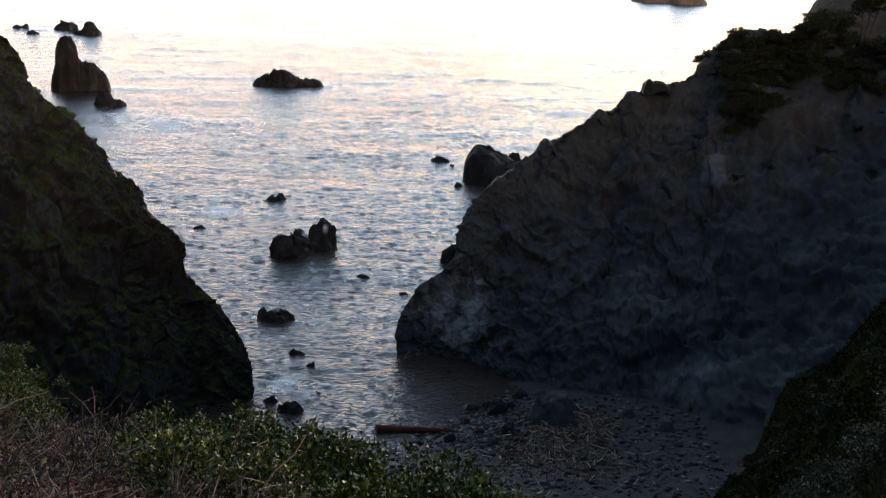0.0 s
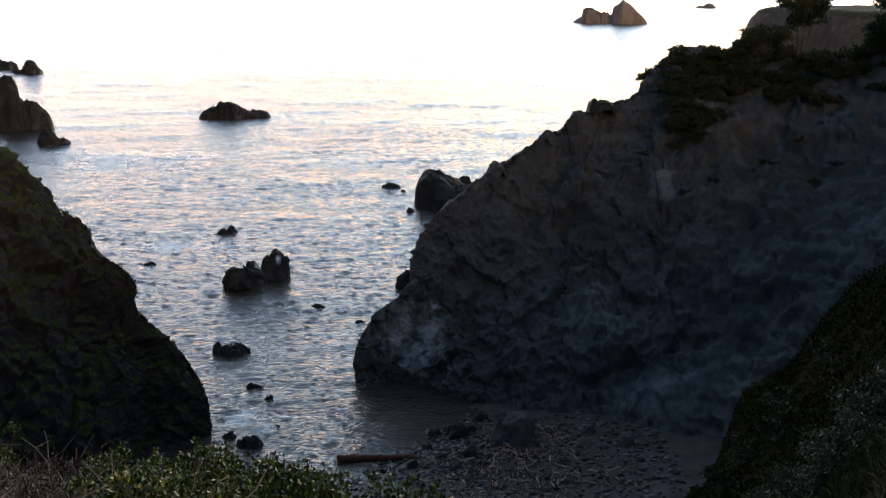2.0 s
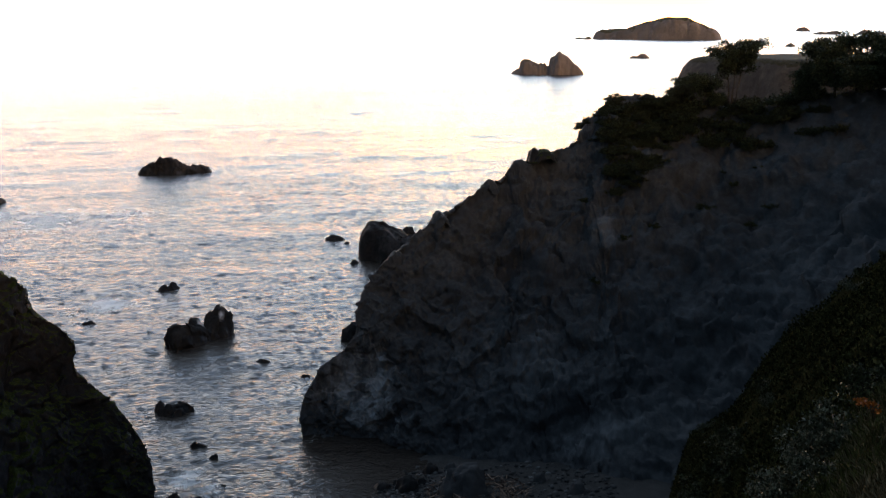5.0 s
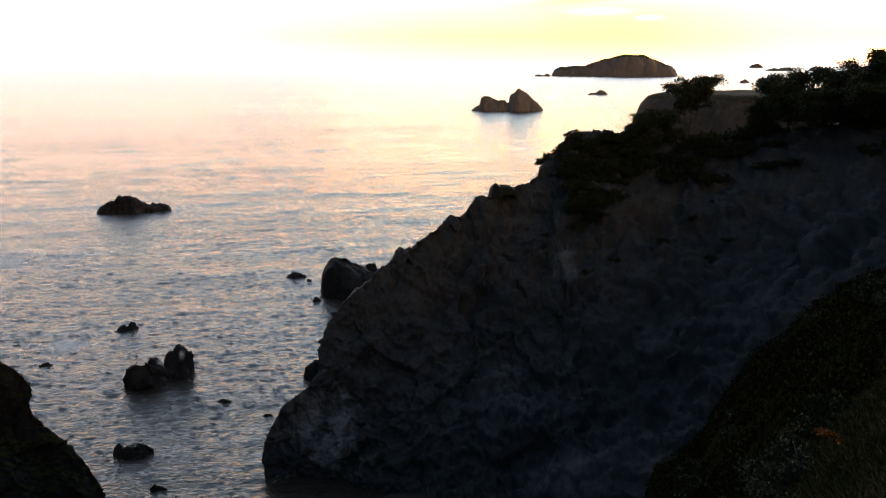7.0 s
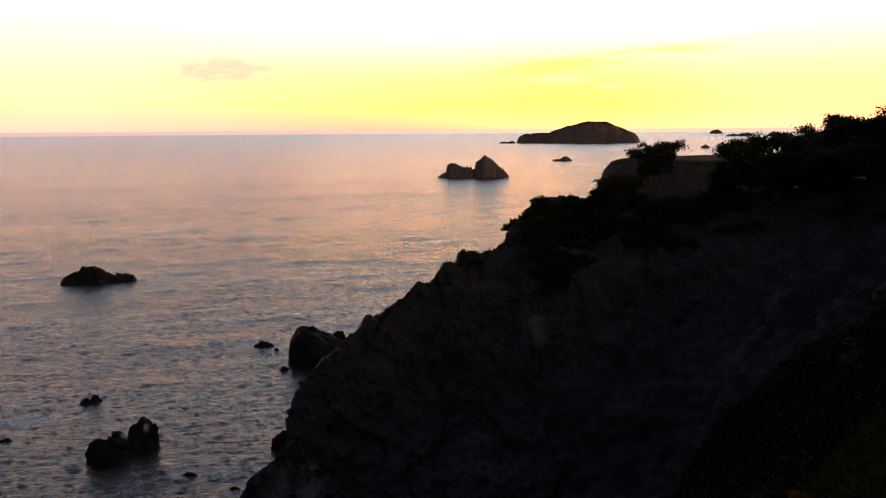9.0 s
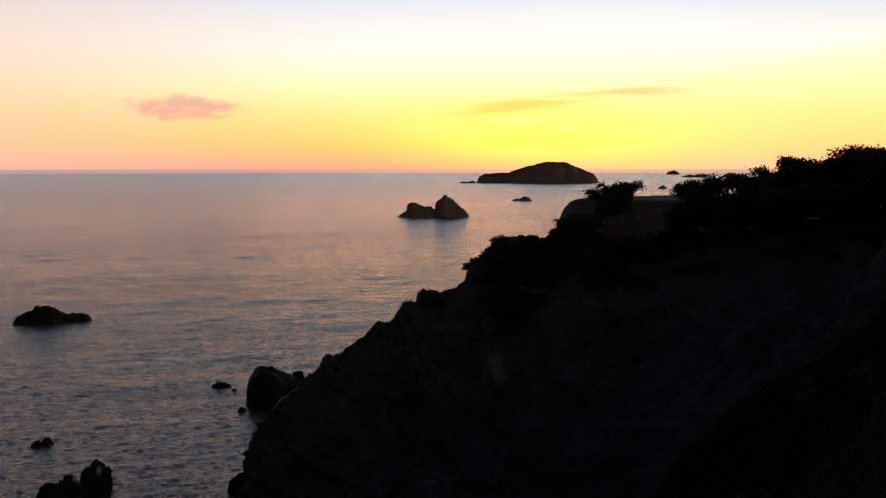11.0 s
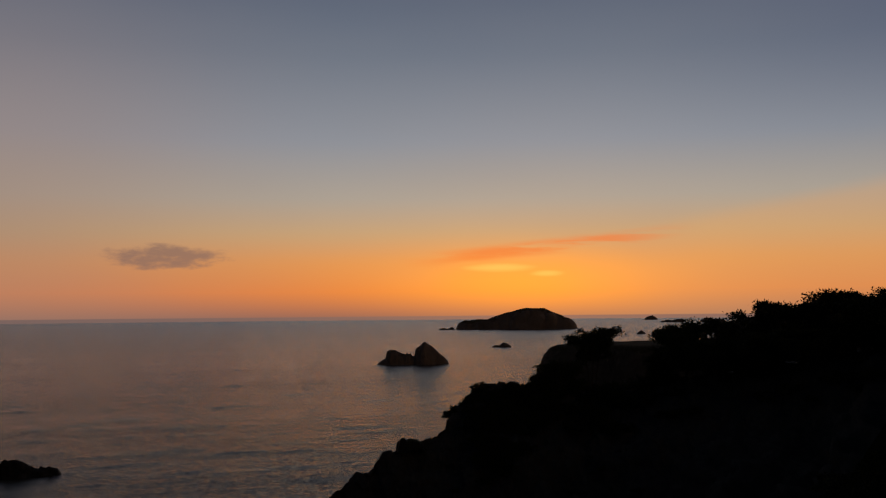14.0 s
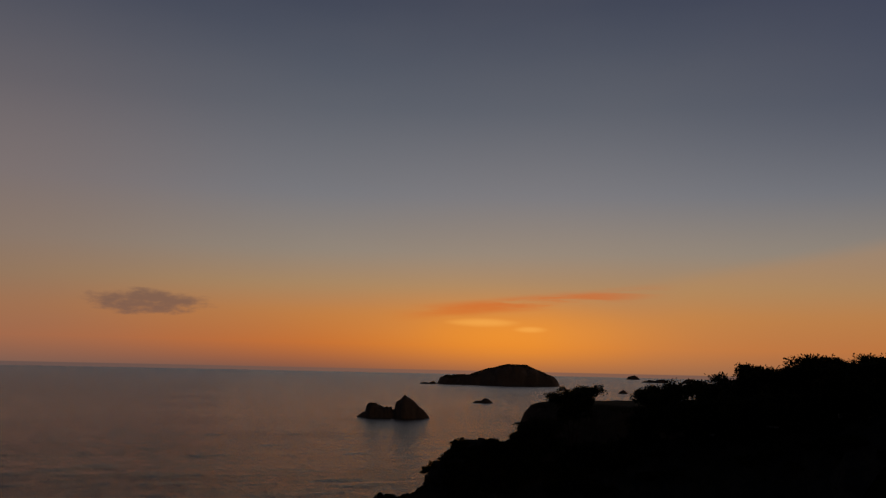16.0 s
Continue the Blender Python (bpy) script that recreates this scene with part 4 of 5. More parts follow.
def build_beach_things():
    rnd = random.Random(5)
    driftwood_log(-1.9, 64.6, 5.0, 0.34, 3, MAT["red_wood"], "long red-brown driftwood log at the water's edge", 1)
    driftwood_log(1.0, 64.5, 1.0, 0.2, -10, MAT["wood"], "short dark driftwood stump end beside a long log", 2)
    B = MAT["boulder"]
    hump_rock("boulder", (8.7, 65.2, 1.0), [(0, 0, 1.95, 1.7, 2.1, 4)], B, "large rounded grey boulder among driftwood", 44, 10, 130, 0.08, "boulder", floor=-1.0)
    for k, (x, y, w, h) in enumerate([(2.7, 68.2, 0.8, 0.7), (2.2, 65.9, 0.55, 0.6), (4.6, 67.3, 1.0, 1.3), (1.1, 62.5, 0.55, 0.7), (3.9, 68.8, 0.5, 0.5), (5.6, 68.2, 0.6, 0.7),
                                      (5.2, 63.5, 0.8, 0.8), (4.2, 61.5, 0.7, 0.6), (6.0, 61.0, 0.6, 0.6), (3.2, 63.6, 0.5, 0.45), (6.6, 70.3, 0.7, 0.8), (8.2, 70.4, 0.6, 0.7), (17.0, 64.5, 0.8, 0.9), (14.6, 67, 0.6, 0.8)]):
        z = float(beach_z(x, y)[0])
        hump_rock("boulder", (x, y, max(z, -0.2)), [(0, 0, w, w * 0.85, h * 0.8, 3)], MAT["sea_rock"] if x < 7 else B, "dark wet beach boulder" if x < 7 else "grey cobble boulder at the cliff foot", 22, rnd.uniform(0, 180), 140 + k, 0.12, "boulder", "beach boulders", floor=-0.35)
    sticks = []
    for k in range(1700):
        if k < 700:
            a, rr = rnd.uniform(0, 6.28), rnd.uniform(1.9, 4.2)
            x, y = 9.6 + math.cos(a) * rr * 0.9, 65 + math.sin(a) * rr * 0.9
        else:
            x, y = rnd.gauss(8.5, 3.2), rnd.gauss(58.5, 2.6)
        L, a = 0.12 + 0.95 * rnd.random() ** 2, rnd.uniform(0, 6.28)
        z = float(beach_z(x, y)[0]) + rnd.uniform(0.03, 0.16)
        dx_, dy_ = math.cos(a) * L / 2, math.sin(a) * L / 2
        sticks.append(((x - dx_, y - dy_, z + rnd.uniform(-0.04, 0.08)), (x + dx_, y + dy_, z + rnd.uniform(-0.06, 0.4)), 0.012 + 0.05 * rnd.random() ** 2))
    joined_sticks("driftwood", sticks, MAT["sticks"], "scattered bleached driftwood sticks on the beach", "driftwood")
    # stones
    verts, faces = [], []
    oct_ = [(1, 0, 0), (-1, 0, 0), (0, 1, 0), (0, -1, 0), (0, 0, 0.7), (0, 0, -0.6), (0.6, 0.6, 0.35), (-0.6, 0.6, 0.35), (-0.6, -0.6, 0.35), (0.6, -0.6, 0.35)]
    of = [(4, 0, 6), (4, 6, 2), (4, 2, 7), (4, 7, 1), (4, 1, 8), (4, 8, 3), (4, 3, 9), (4, 9, 0), (5, 6, 0), (5, 2, 6), (5, 7, 2), (5, 1, 7), (5, 8, 1), (5, 3, 8), (5, 9, 3), (5, 0, 9)]
    for k in range(4600):
        x, y = rnd.uniform(-10, 20), rnd.uniform(52, 71)
        if k > 3200:
            x, y = rnd.gauss(4.5, 1.8), rnd.gauss(64.5, 3)
        z = float(beach_z(x, y)[0])
        if z < -0.15:
            continue
        s = rnd.choice((0.05, 0.07, 0.09, 0.12, 0.16, 0.24))
        b = len(verts)
        c, q = math.cos(k), math.sin(k)
        for vx, vy, vz in oct_:
            j = 1 + rnd.uniform(-0.2, 0.2)
            verts.append((x + (vx * c - vy * q) * s * j, y + (vx * q + vy * c) * s * 0.8 * j, z + vz * s * j + 0.02))
        faces.extend([tuple(b + i for i in f) for f in of])
    tagged(mesh_ob("pebbles", verts, faces, MAT["pebble"]), "wet grey cobbles and pebbles", "pebbles", kind="stuff")


# ---- plants ----
def leaves(n, places, size, aspect, seed, lift=0.5, outward=None):
    """Small pointed leaves, each bent a little along its middle."""
    rng = np.random.default_rng(seed)
    c = places
    out = c - c.mean(0) if outward is None else outward
    d = out / (np.linalg.norm(out, axis=1, keepdims=True) + 1e-6) * lift + rng.normal(0, 0.75, c.shape)
    d[:, 2] += 0.25
    d /= np.linalg.norm(d, axis=1, keepdims=True)
    s = np.cross(d, rng.normal(0, 1, c.shape))
    s /= np.linalg.norm(s, axis=1, keepdims=True) + 1e-9
    nrm = np.cross(s, d)
    L = size * rng.uniform(0.6, 1.35, (len(c), 1))
    W = L * aspect
    v = np.stack([c, c + d * L * 0.5 + s * W - nrm * W * 0.3, c + d * L, c + d * L * 0.5 - s * W - nrm * W * 0.3], 1).reshape(-1, 3)
    i = np.arange(len(c))[:, None] * 4
    f = np.concatenate([i + (0, 1, 2), i + (0, 2, 3)], 1).reshape(-1, 3)
    return v, f


def clump_places(n, seed, radius, height, lobes, hollow=0.55):
    """Leaf places on an uneven mound made of several lobes."""
    rng = np.random.default_rng(seed)
    cen = np.stack([rng.normal(0, radius * 0.45, lobes), rng.normal(0, radius * 0.45, lobes), rng.uniform(0.25, 0.75, lobes) * height], 1)
    rad = rng.uniform(0.2, 0.42, lobes) * radius
    k = rng.integers(0, lobes, n)
    d = rng.normal(0, 1, (n, 3))
    d[:, 2] = np.abs(d[:, 2]) * 0.9 - 0.2
    d /= np.linalg.norm(d, axis=1, keepdims=True)
    p = cen[k] + d * (rad[k] * rng.uniform(hollow, 1.12, n))[:, None] * (1, 1, height / radius * 0.8)
    p[:, 2] = np.maximum(p[:, 2], 0.02)
    return p, cen[k] - (0, 0, height * 0.3)


def shrub(name, seed, radius, height, n, leaf, mat, lobes, label, stems=9, aspect=0.3, twig_mat=None, shoots=0):
    base = new(name)
    rnd = random.Random(seed)
    p, cen = clump_places(n, seed, radius, height, lobes)
    rng = np.random.default_rng(seed + 900)
    if shoots:
        # upright leafy shoots that break the outline
        per = 26
        top = p[rng.integers(0, n, shoots)]
        way = np.stack([rng.normal(0, 0.3, shoots), rng.normal(0, 0.3, shoots), np.ones(shoots)], 1)
        s = np.tile(np.linspace(0, 1, per), shoots)[:, None] * np.repeat(rng.uniform(0.3, 0.6, shoots), per)[:, None] * height * 0.55
        q = np.repeat(top, per, 0) + np.repeat(way, per, 0) * s + rng.normal(0, leaf * 0.35, (shoots * per, 3))
        p, cen = np.vstack([p, q]), np.vstack([cen, np.repeat(top, per, 0) - (0, 0, 0.1)])
    v, f = leaves(len(p), p, leaf, aspect, seed, 0.7, p - cen)
    tagged(mesh_ob("foliage", v, f, mat, base, smooth=False), kind="stuff")
    bm = bmesh.new()
    for k in range(stems):
        a, rr = rnd.uniform(0, 6.28), rnd.uniform(0.3, 0.9) * radius
        e = Vector((math.cos(a) * rr, math.sin(a) * rr, height * rnd.uniform(0.5, 0.95)))
        m = Vector((e.x * 0.35, e.y * 0.35, e.z * 0.55))
        tube(bm, [(0, 0, -0.1), m, e], [0.03 * height + 0.004, 0.02 * height + 0.003, 0.003], 5, k)
    tagged(part("stem_cluster", bm, twig_mat or MAT["bark"], base), kind="stuff")
    return tagged(base, label, "shrub")


def dead_shrub(seed, radius, height, label):
    """A tangle of bare arching twigs."""
    base = new("dead_shrub")
    rnd = random.Random(seed)
    verts, faces = [], []
    for k in range(380):
        a, r0 = rnd.uniform(0, 6.28), rnd.uniform(0, radius * 0.8)
        p = Vector((math.cos(a) * r0, math.sin(a) * r0, rnd.uniform(0, height * 0.7)))
        d = Vector((rnd.gauss(0, 1), rnd.gauss(0, 1), rnd.gauss(0.25, 0.6))).normalized()
        r, step_ = rnd.uniform(0.0018, 0.0055), rnd.uniform(0.05, 0.12)
        for j in range(4):
            e = p + d * step_
            s = d.cross(Vector((0.3, 0.1, 1))).normalized()
            u = s.cross(d)
            b = len(verts)
            for q, kk in ((p, 1.0), (e, 0.8)):
                verts.extend([tuple(q + s * r * kk), tuple(q - s * r * 0.5 * kk + u * r * 0.87 * kk), tuple(q - s * r * 0.5 * kk - u * r * 0.87 * kk)])
            faces.extend([(b + i, b + (i + 1) % 3, b + 3 + (i + 1) % 3, b + 3 + i) for i in range(3)])
            p, r = e, r * 0.8
            d = (d + Vector((rnd.gauss(0, 0.35), rnd.gauss(0, 0.35), rnd.gauss(-0.12, 0.3)))).normalized()
            if p.z < 0.01:
                break
    tagged(mesh_ob("twig_tangle", verts, faces, MAT["twig"], base, smooth=False), kind="stuff")
    rng = np.random.default_rng(seed)
    q = rng.normal(0, 1, (1100, 3)) * (radius * 0.5, radius * 0.5, height * 0.3) + (0, 0, height * 0.45)
    q[:, 2] = np.clip(np.abs(q[:, 2]), 0, height * 0.8)
    q[:, :2] = np.clip(q[:, :2], -radius * 0.9, radius * 0.9)
    v, f = leaves(len(q), q, 0.022, 0.35, seed)
    tagged(mesh_ob("dry_leaf_litter", v, f, MAT["dry_leaf"], base, smooth=False), kind="stuff")
    return tagged(base, label, "shrub")


def pine(seed, height, spread, label, bare=0.45, lean=(0.0, 0.0), trunks=1, tufts=60, per=60, needle=0.16, fluff=0.062):
    base = new("pine_tree")
    rnd = random.Random(seed)
    rng = np.random.default_rng(seed)
    tips = []
    bm_t, bm_l = bmesh.new(), bmesh.new()
    for k in range(trunks):
        ox = (k - (trunks - 1) / 2) * spread * 0.10
        fan = (k - (trunks - 1) / 2) * spread * 0.38
        n = 9
        pts = [Vector((ox + (fan + lean[0]) * (i / (n - 1)) ** 1.3 + rnd.uniform(-0.05, 0.05) * height * 0.15, lean[1] * i / (n - 1) + rnd.uniform(-0.05, 0.05) * height * 0.15,
                       -0.3 + (height * 0.92 + 0.3) * i / (n - 1) * (1 if k == 0 else 0.95))) for i in range(n)]
        tube(bm_t, pts, [0.028 * height * (1.05 - 0.9 * i / (n - 1)) / trunks ** 0.5 for i in range(n)], 8, seed + k)
        for j in range(int(20 / trunks) + 4):
            s = bare + (1 - bare) * rnd.random()
            i = min(int(s * (n - 1)), n - 2)
            p = pts[i].lerp(pts[i + 1], s * (n - 1) - i)
            a = rnd.uniform(0, 6.28)
            L = spread * 0.5 * (0.35 + 0.65 * math.sin(math.pi * min(1, (1 - s) / (1 - bare) * 0.75 + 0.2))) * rnd.uniform(0.6, 1.1)
            e = p + Vector((math.cos(a) * L, math.sin(a) * L, L * rnd.uniform(0.15, 0.6)))
            m = p.lerp(e, 0.5) + Vector((0, 0, -0.06 * L))
            tube(bm_l, [p, m, e], [0.008 * height, 0.005 * height, 0.002 * height], 5, j)
            for q in (0.55, 0.8, 1.0):
                tips.append(p.lerp(e, q) + Vector((rnd.gauss(0, 0.12), rnd.gauss(0, 0.12), rnd.gauss(0.08, 0.1))) * spread * 0.25)
        tips.append(pts[-1])
        for j in range(3):
            p = pts[2].lerp(pts[4], rnd.random())
            a = rnd.uniform(0, 6.28)
            tube(bm_l, [p, p + Vector((math.cos(a), math.sin(a), 0.5)) * spread * 0.22], [0.006 * height, 0.002 * height], 4, j)
    part("trunk", bm_t, MAT["bark"], base)
    tagged(part("limb_cluster", bm_l, MAT["bark"], base), kind="stuff")
    tips = np.array([tuple(t) for t in tips])
    k = rng.integers(0, len(tips), tufts)
    cen = tips[k] + rng.normal(0, 0.05 * spread, (tufts, 3))
    p = np.repeat(cen, per, 0) + rng.normal(0, 1, (tufts * per, 3)) * np.array((1, 1, 0.65)) * fluff * spread
    v, f = leaves(len(p), p, needle, 0.22, seed, 0.9, p - np.repeat(cen, per, 0) + (0, 0, 0.1))
    tagged(mesh_ob("crown", v, f, MAT["needle"], base, smooth=False), kind="stuff")
    return tagged(base, label, "tree")


def put(ob, x, y, z, rz, s=1.0, tilt=0.0):
    c = copy_thing(ob, pose(x, y, z, tilt, 0, rz))
    c.scale = (s, s, s)
    return c


def remove(ob):
    for o in (*ob.children_recursive, ob):
        bpy.data.objects.remove(o)


def build_foreground():
    rnd = random.Random(11)
    green = [shrub("coyote_brush", 30 + k, 0.42, 0.42, 3300, 0.031, MAT["leaf"], 16, "green small-leaved coyote brush on the bluff edge", 8, 0.34, shoots=26) for k in range(3)]
    grey = shrub("coyote_brush", 40, 0.40, 0.36, 2200, 0.036, MAT["leaf_grey"], 14, "grey-green small-leaved brush on the bluff edge", 8, 0.32, shoots=16)
    red = shrub("red_tinged_brush", 41, 0.24, 0.30, 700, 0.026, MAT["leaf_red"], 6, "small red-tinged leafy plant among green brush", 5, 0.34, shoots=8)
    dead = [dead_shrub(50 + k, 0.55, 0.42, "tangle of dead brown twigs on the bluff edge") for k in range(2)]
    n = 0
    r = 2.4
    while r < 12.2:
        az = 34.0
        while az > (-14 if r < 8.5 else 19):
            a = az + rnd.uniform(-2, 2)
            rr = r + rnd.uniform(-0.15, 0.15)
            x, y = -math.sin(radians(a)) * rr, math.cos(radians(a)) * rr
            z = float(ground_z(x, y)[0]) - 0.04
            # dead brush lies to the left and near, green brush to the right
            brown = 1 / (1 + math.exp(-(a - 15.5 - (5.2 - rr) * 0.8 + rnd.uniform(-4, 4)) / 2.0))
            if rr > 6.7 and 6 < a < 21.5:
                az -= math.degrees(0.50 / r)
                continue
            if rr > 6.2:
                brown = 0.15
            dry = rnd.random() < brown and rr < 7
            src = rnd.choice(dead) if dry and rnd.random() < 0.62 else (grey if rnd.random() < (0.4 if dry else 0.15) else rnd.choice(green))
            put(src, x, y, z, rnd.uniform(0, 360), rnd.uniform(0.8, 1.15) * (0.95 if src in dead else 0.6 if dry else 0.72 if rr > 6.2 else 1.12 if -1 < a < 12 and rr > 4.4 else 1.0))
            n += 1
            az -= math.degrees(0.50 / r)
        r += 0.48
    for a, rr in ((12.6, 5.9), (4.5, 5.9), (-4.2, 5.3), (22, 4.0)):
        x, y = -math.sin(radians(a)) * rr, math.cos(radians(a)) * rr
        put(red, x, y, float(ground_z(x, y)[0]) + 0.2, rnd.uniform(0, 360), rnd.uniform(0.45, 0.65))
    for o in (*green, grey, red, *dead):
        remove(o)


def build_slope_plants():
    rnd = random.Random(21)
    dark = [shrub("scrub_bush", 60 + k, 0.9, 0.8, 2000, 0.09, MAT["leaf_dark"], 14, "dark green wind-clipped scrub on the steep slope", 6, 0.4, shoots=12) for k in range(2)]
    grey = [shrub("grey_bush", 64 + k, 0.6, 0.55, 1800, 0.05, MAT["leaf_grey"], 12, "grey-green leafy bush on the slope", 6, 0.36, shoots=14) for k in range(2)]
    count = 0
    for k in range(900):
        a, rr = rnd.uniform(-46, -17.5), 7 + 44 * rnd.random() ** 0.8
        x, y = -math.sin(radians(a)) * rr, math.cos(radians(a)) * rr
        z = float(ground_z(x, y)[0])
        if z < 3 or (rr > 40 and a < -24) or count > 105:
            continue
        near = rr < 17
        if near and rnd.random() < 0.35:
            continue
        src = rnd.choice(grey) if (near and rnd.random() < 0.8) or rnd.random() < 0.12 else rnd.choice(dark)
        put(src, x, y, z - 0.16, rnd.uniform(0, 360), rnd.uniform(0.55, 1.0) * 0.7 if near else rnd.uniform(0.35, 0.7))
        count += 1
    # scrub on the shoulder left of the lookout and on the cliffs below it
    for k in range(22):
        a, rr = rnd.uniform(27, 46), rnd.uniform(14, 26)
        x, y = -math.sin(radians(a)) * rr, math.cos(radians(a)) * rr
        put(rnd.choice(dark), x, y, float(ground_z(x, y)[0]) - 0.2, rnd.uniform(0, 360), rnd.uniform(0.5, 0.8))
    # dense scrub on the headland's shoulder, rooted in its surface
    rock = bpy.data.objects["headland_right"].data
    skin = np.empty(len(rock.vertices) * 3)
    rock.vertices.foreach_get("co", skin)
    skin = skin.reshape(-1, 3)

    def rooted(q, sink, low, high):
        w = skin[np.argmin(((skin - np.array(q)) ** 2).sum(1))]
        put(rnd.choice(dark), w[0], w[1], w[2] - sink, rnd.uniform(0, 360), rnd.uniform(low, high))
    foot = Vector((17.5, 67.5, 1.2))
    for k in range(112):
        a = rnd.uniform(-20.5, -15.6)
        s = rnd.random() * max(0.1, 1 - ((a + 17.6) / 2.9) ** 2)
        c = Vector(bearing(a, -4.3, 100))
        rooted(c.lerp(foot, s * 0.30), 0.38, 0.8, 1.35)
    for k in range(18):
        a = rnd.uniform(-27, -13.5)
        rooted(Vector(bearing(a, -6.5, 97)).lerp(foot, rnd.random() ** 2 * 0.55), 0.3, 0.35, 0.8)
    for k in range(72):
        a = rnd.uniform(-42, -18.6) if k % 2 else rnd.uniform(-28, -18.6)
        c = Vector(bearing(a, np.interp(a, [-42, -34, -28, -23.2, -18.6], [-1.2, -2.4, -3.5, -4.4, -4.5]), np.interp(a, [-42, -34, -28, -23], [85, 95, 100, 102])))
        rooted(c.lerp(Vector((30, 54, 4)), rnd.uniform(-0.05, 0.15)), 0.38, 0.9, 1.7)
    # a close hedge of scrub along the headland's skyline
    for k in range(46):
        a = -14.1 - 6.1 * (k + rnd.random()) / 46
        x, y, z = bearing(a, float(np.interp(-a, [14.1, 15.2, 16.5, 18.5, 19.3, 20.2], [-6.2, -5.45, -4.8, -4.7, -4.35, -3.8])) + rnd.uniform(-0.15, 0.05), 99.6 + rnd.uniform(-0.8, 0.8))
        put(rnd.choice(dark), x, y, z - 0.1, rnd.uniform(0, 360), rnd.uniform(0.7, 1.1))
    # leafy grey-green bushes close below the lookout
    for k in range(30):
        a, rr = rnd.uniform(-30.0, -24.0), rnd.uniform(7.0, 12.5)
        x, y = -math.sin(radians(a)) * rr, math.cos(radians(a)) * rr
        put(rnd.choice(grey), x, y, float(ground_z(x, y)[0]) - 0.08, rnd.uniform(0, 360), rnd.uniform(0.4, 0.7))
    for o in (*dark, *grey):
        remove(o)


def build_trees():
    rnd = random.Random(31)
    t = pine(71, 6.4, 3.3, "wind-shaped shore pine with two trunks on the headland", 0.5, (0.2, 0.0), 3, 330, 40, 0.24, 0.056)
    t.matrix_world = pose(*bearing(-22.5, -4.45, 101.5), 0, 0, 20)
    t = pine(73, 2.9, 2.6, "small bushy pine at the cliff edge", 0.0, (0.2, 0), 2, 150, 40, 0.16)
    t.matrix_world = pose(*bearing(-20.1, -4.7, 100.5), 0, 0, 0)
    put(t, *bearing(-19.3, -4.7, 100.2), 70, 0.6)
    put(t, *bearing(-20.9, -4.7, 100.8), 150, 1.1)
    kinds = [pine(80 + k, 5.0, 4.6, "dense dark wind-clipped pine on the headland", 0.05, (0.3, 0.1), 1 + k % 2, 230, 46, 0.28) for k in range(3)]
    for az, el, d, w in ((-26.9, -0.75, 99, 0.8), (-27.8, -0.7, 97, 0.9), (-28.9, -0.4, 98, 1.0), (-30.1, -0.55, 97, 0.9), (-31.2, 0.0, 95, 1.0), (-32.2, 0.5, 95, 1.0), (-33.4, 0.45, 93, 1.0),
                         (-34.6, 0.45, 92, 1.0), (-35.6, 0.95, 91, 1.1), (-36.7, 1.0, 90, 1.1), (-37.8, 0.9, 90, 1.1), (-39.2, 1.2, 88, 1.1), (-41, 1.2, 88, 1.1), (-29.4, -1.4, 93, 0.8), (-31.8, -1.0, 90, 0.8), (-34, -0.8, 88, 0.9), (-26.2, -2.2, 99, 0.5), (-21.6, -3.0, 101, 0.4)):
        x, y, z = bearing(az, el - 0.45, d)
        g = EYE[2] + d * math.tan(radians(float(np.interp(az, [-42, -34, -28, -23.2, -18.6], [-1.2, -2.4, -3.5, -4.4, -4.5]))))
        c = put(rnd.choice(kinds), x, y, g - 0.3, rnd.uniform(0, 360), w)
        c.scale = (w, w, max(0.2, (z - g + 0.3) / 5.0))
    for o in kinds:
        remove(o)


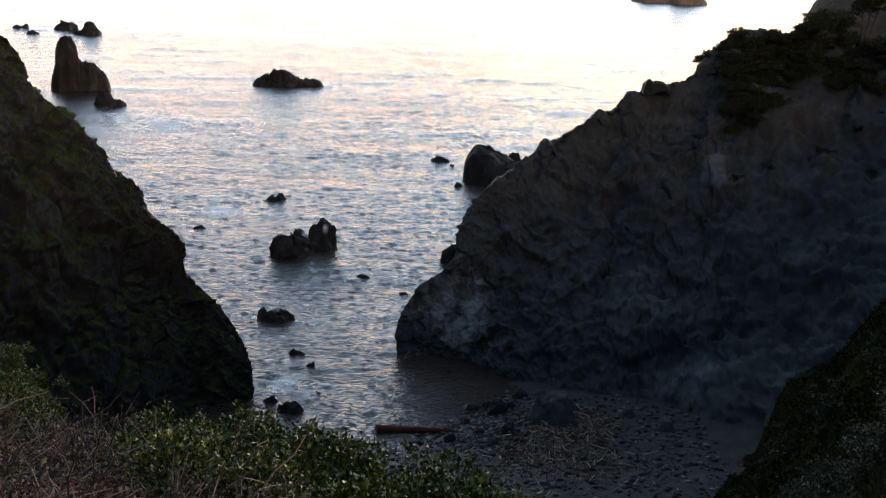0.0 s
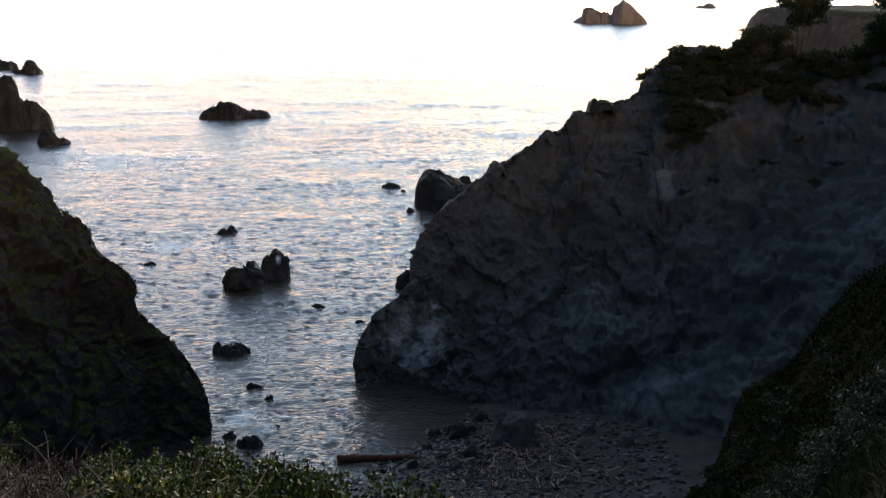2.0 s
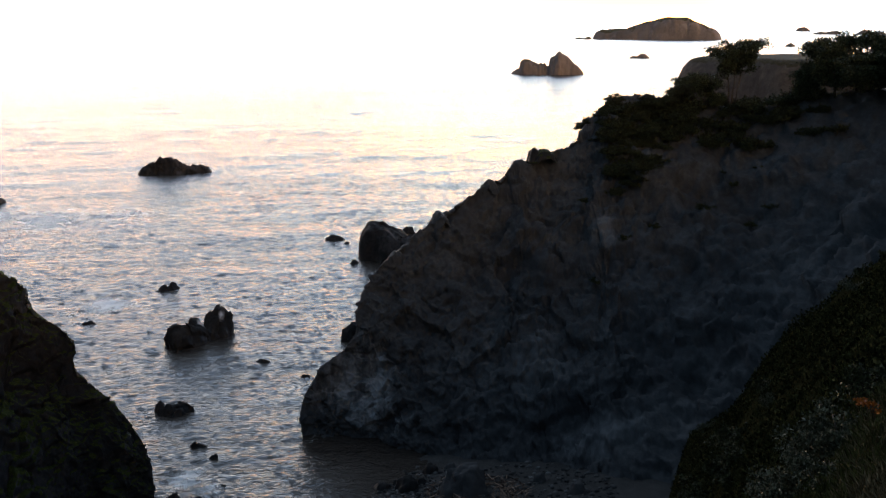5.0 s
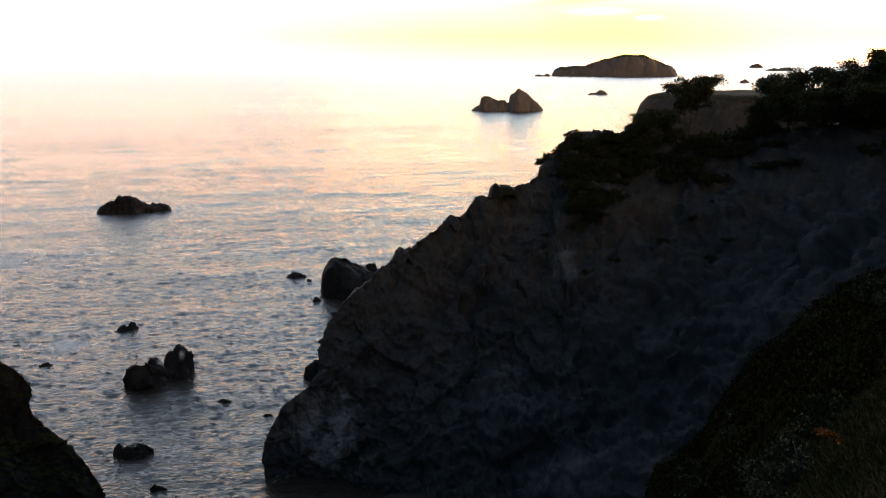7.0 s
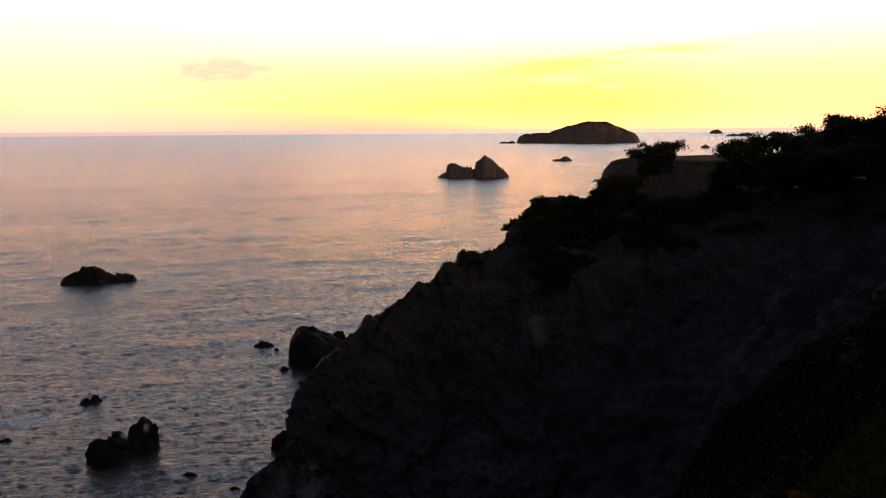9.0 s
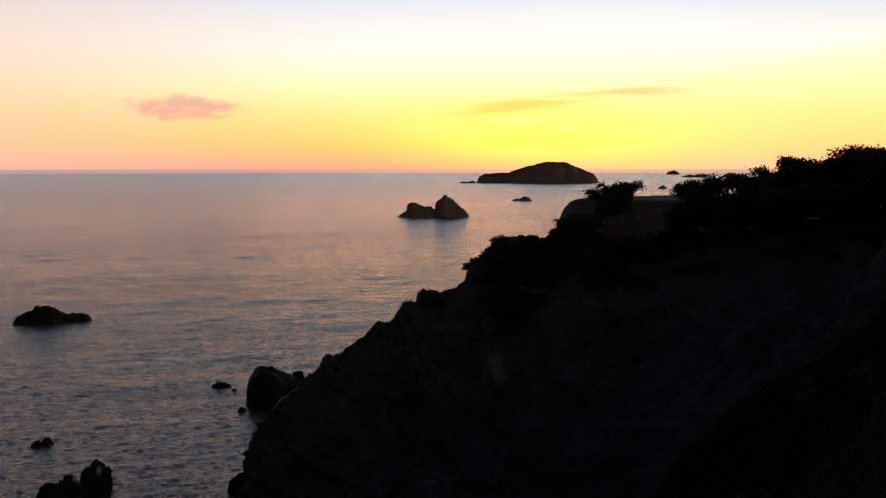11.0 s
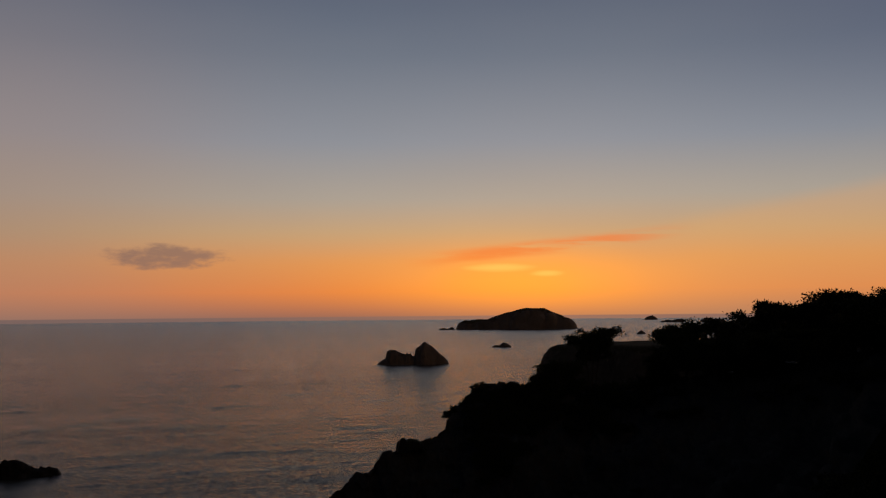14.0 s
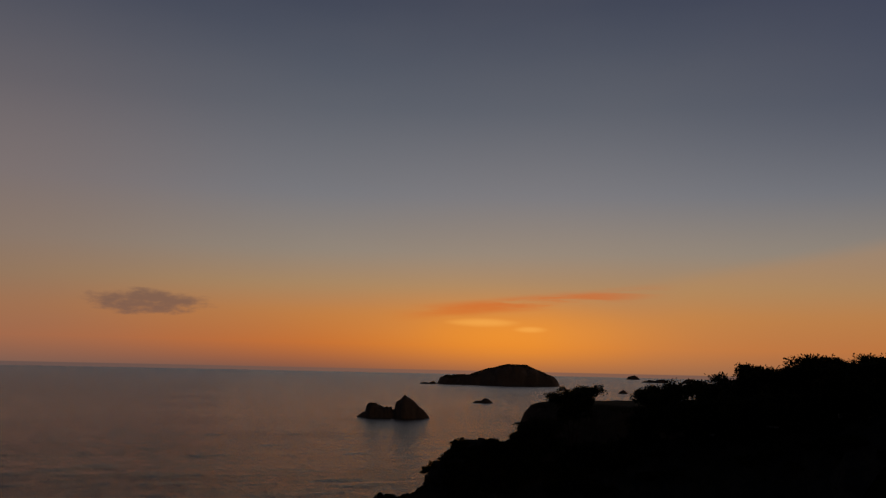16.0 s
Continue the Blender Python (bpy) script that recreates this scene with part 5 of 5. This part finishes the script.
def build_grass():
    rng = np.random.default_rng(3)

    def blades(name, n, az, rr, size, mat, label, thin=0.05):
        a = np.radians(rng.uniform(az[0], az[1], n))
        r = rng.uniform(rr[0], rr[1], n)
        x, y = -np.sin(a) * r, np.cos(a) * r
        p = np.stack([x, y, ground_z(x, y) - 0.01], 1)
        v, f = leaves(n, p, size, thin, 9, 1.0, np.tile((0.0, 0.0, 1.4), (n, 1)))
        tagged(mesh_ob(name, v, f, mat, smooth=False), label, "grass", kind="stuff")
    # low scrub that mats the steep slope, thicker in drifts
    n = 240000
    a = np.radians(rng.uniform(-44, -17, n))
    r = 11 + 41 * rng.random(n) ** 0.75
    x, y = -np.sin(a) * r, np.cos(a) * r
    z = ground_z(x, y)
    drift = fbm(np.stack([x, y, z], 1), 0.55, 3, 61)
    keep = (z > 1.5) & (drift + rng.normal(0, 0.25, n) > -0.25)
    p = np.stack([x, y, z + rng.random(n) * np.clip(0.16 + 0.34 * drift, 0.03, 0.5)], 1)[keep]
    v, f = leaves(len(p), p, 0.075, 0.3, 12, 0.6, np.tile((0.0, 0.0, 1.0), (len(p), 1)))
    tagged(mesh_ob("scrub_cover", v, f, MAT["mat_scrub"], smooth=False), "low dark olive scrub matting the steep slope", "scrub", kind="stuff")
    blades("dry_grass", 42000, (-46, -29.5), (4.5, 11), 0.075, MAT["grass"], "pale dry grass on the near slope", 0.04)
    blades("green_grass", 60000, (-42, -23), (5.5, 16), 0.085, MAT["near_grass"], "short green grass on the near slope")
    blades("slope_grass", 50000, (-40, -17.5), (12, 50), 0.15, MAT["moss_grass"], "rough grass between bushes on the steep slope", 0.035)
    blades("edge_grass", 9000, (-14, 34), (2.2, 9), 0.2, MAT["grass"], "dry grass among the brush at the bluff edge")


build_sea_rocks()
build_water()
build_ground()
build_headlands()
build_beach()
build_crag()
build_distance()
build_beach_things()
build_trees()
build_slope_plants()
build_foreground()
build_grass()
poppies = shrub("orange_flowers", 301, 0.16, 0.18, 70, 0.035, MAT["poppy"], 5, "small clump of orange flowers on the near slope", 5, 0.5)
for fa_, fr_ in ((-31.6, 8.0), (-31.3, 8.3)):
    fx_, fy_ = -math.sin(radians(fa_)) * fr_, math.cos(radians(fa_)) * fr_
    put(poppies, fx_, fy_, float(ground_z(fx_, fy_)[0]) + 0.03, 40 * fr_, 0.7)
remove(poppies)
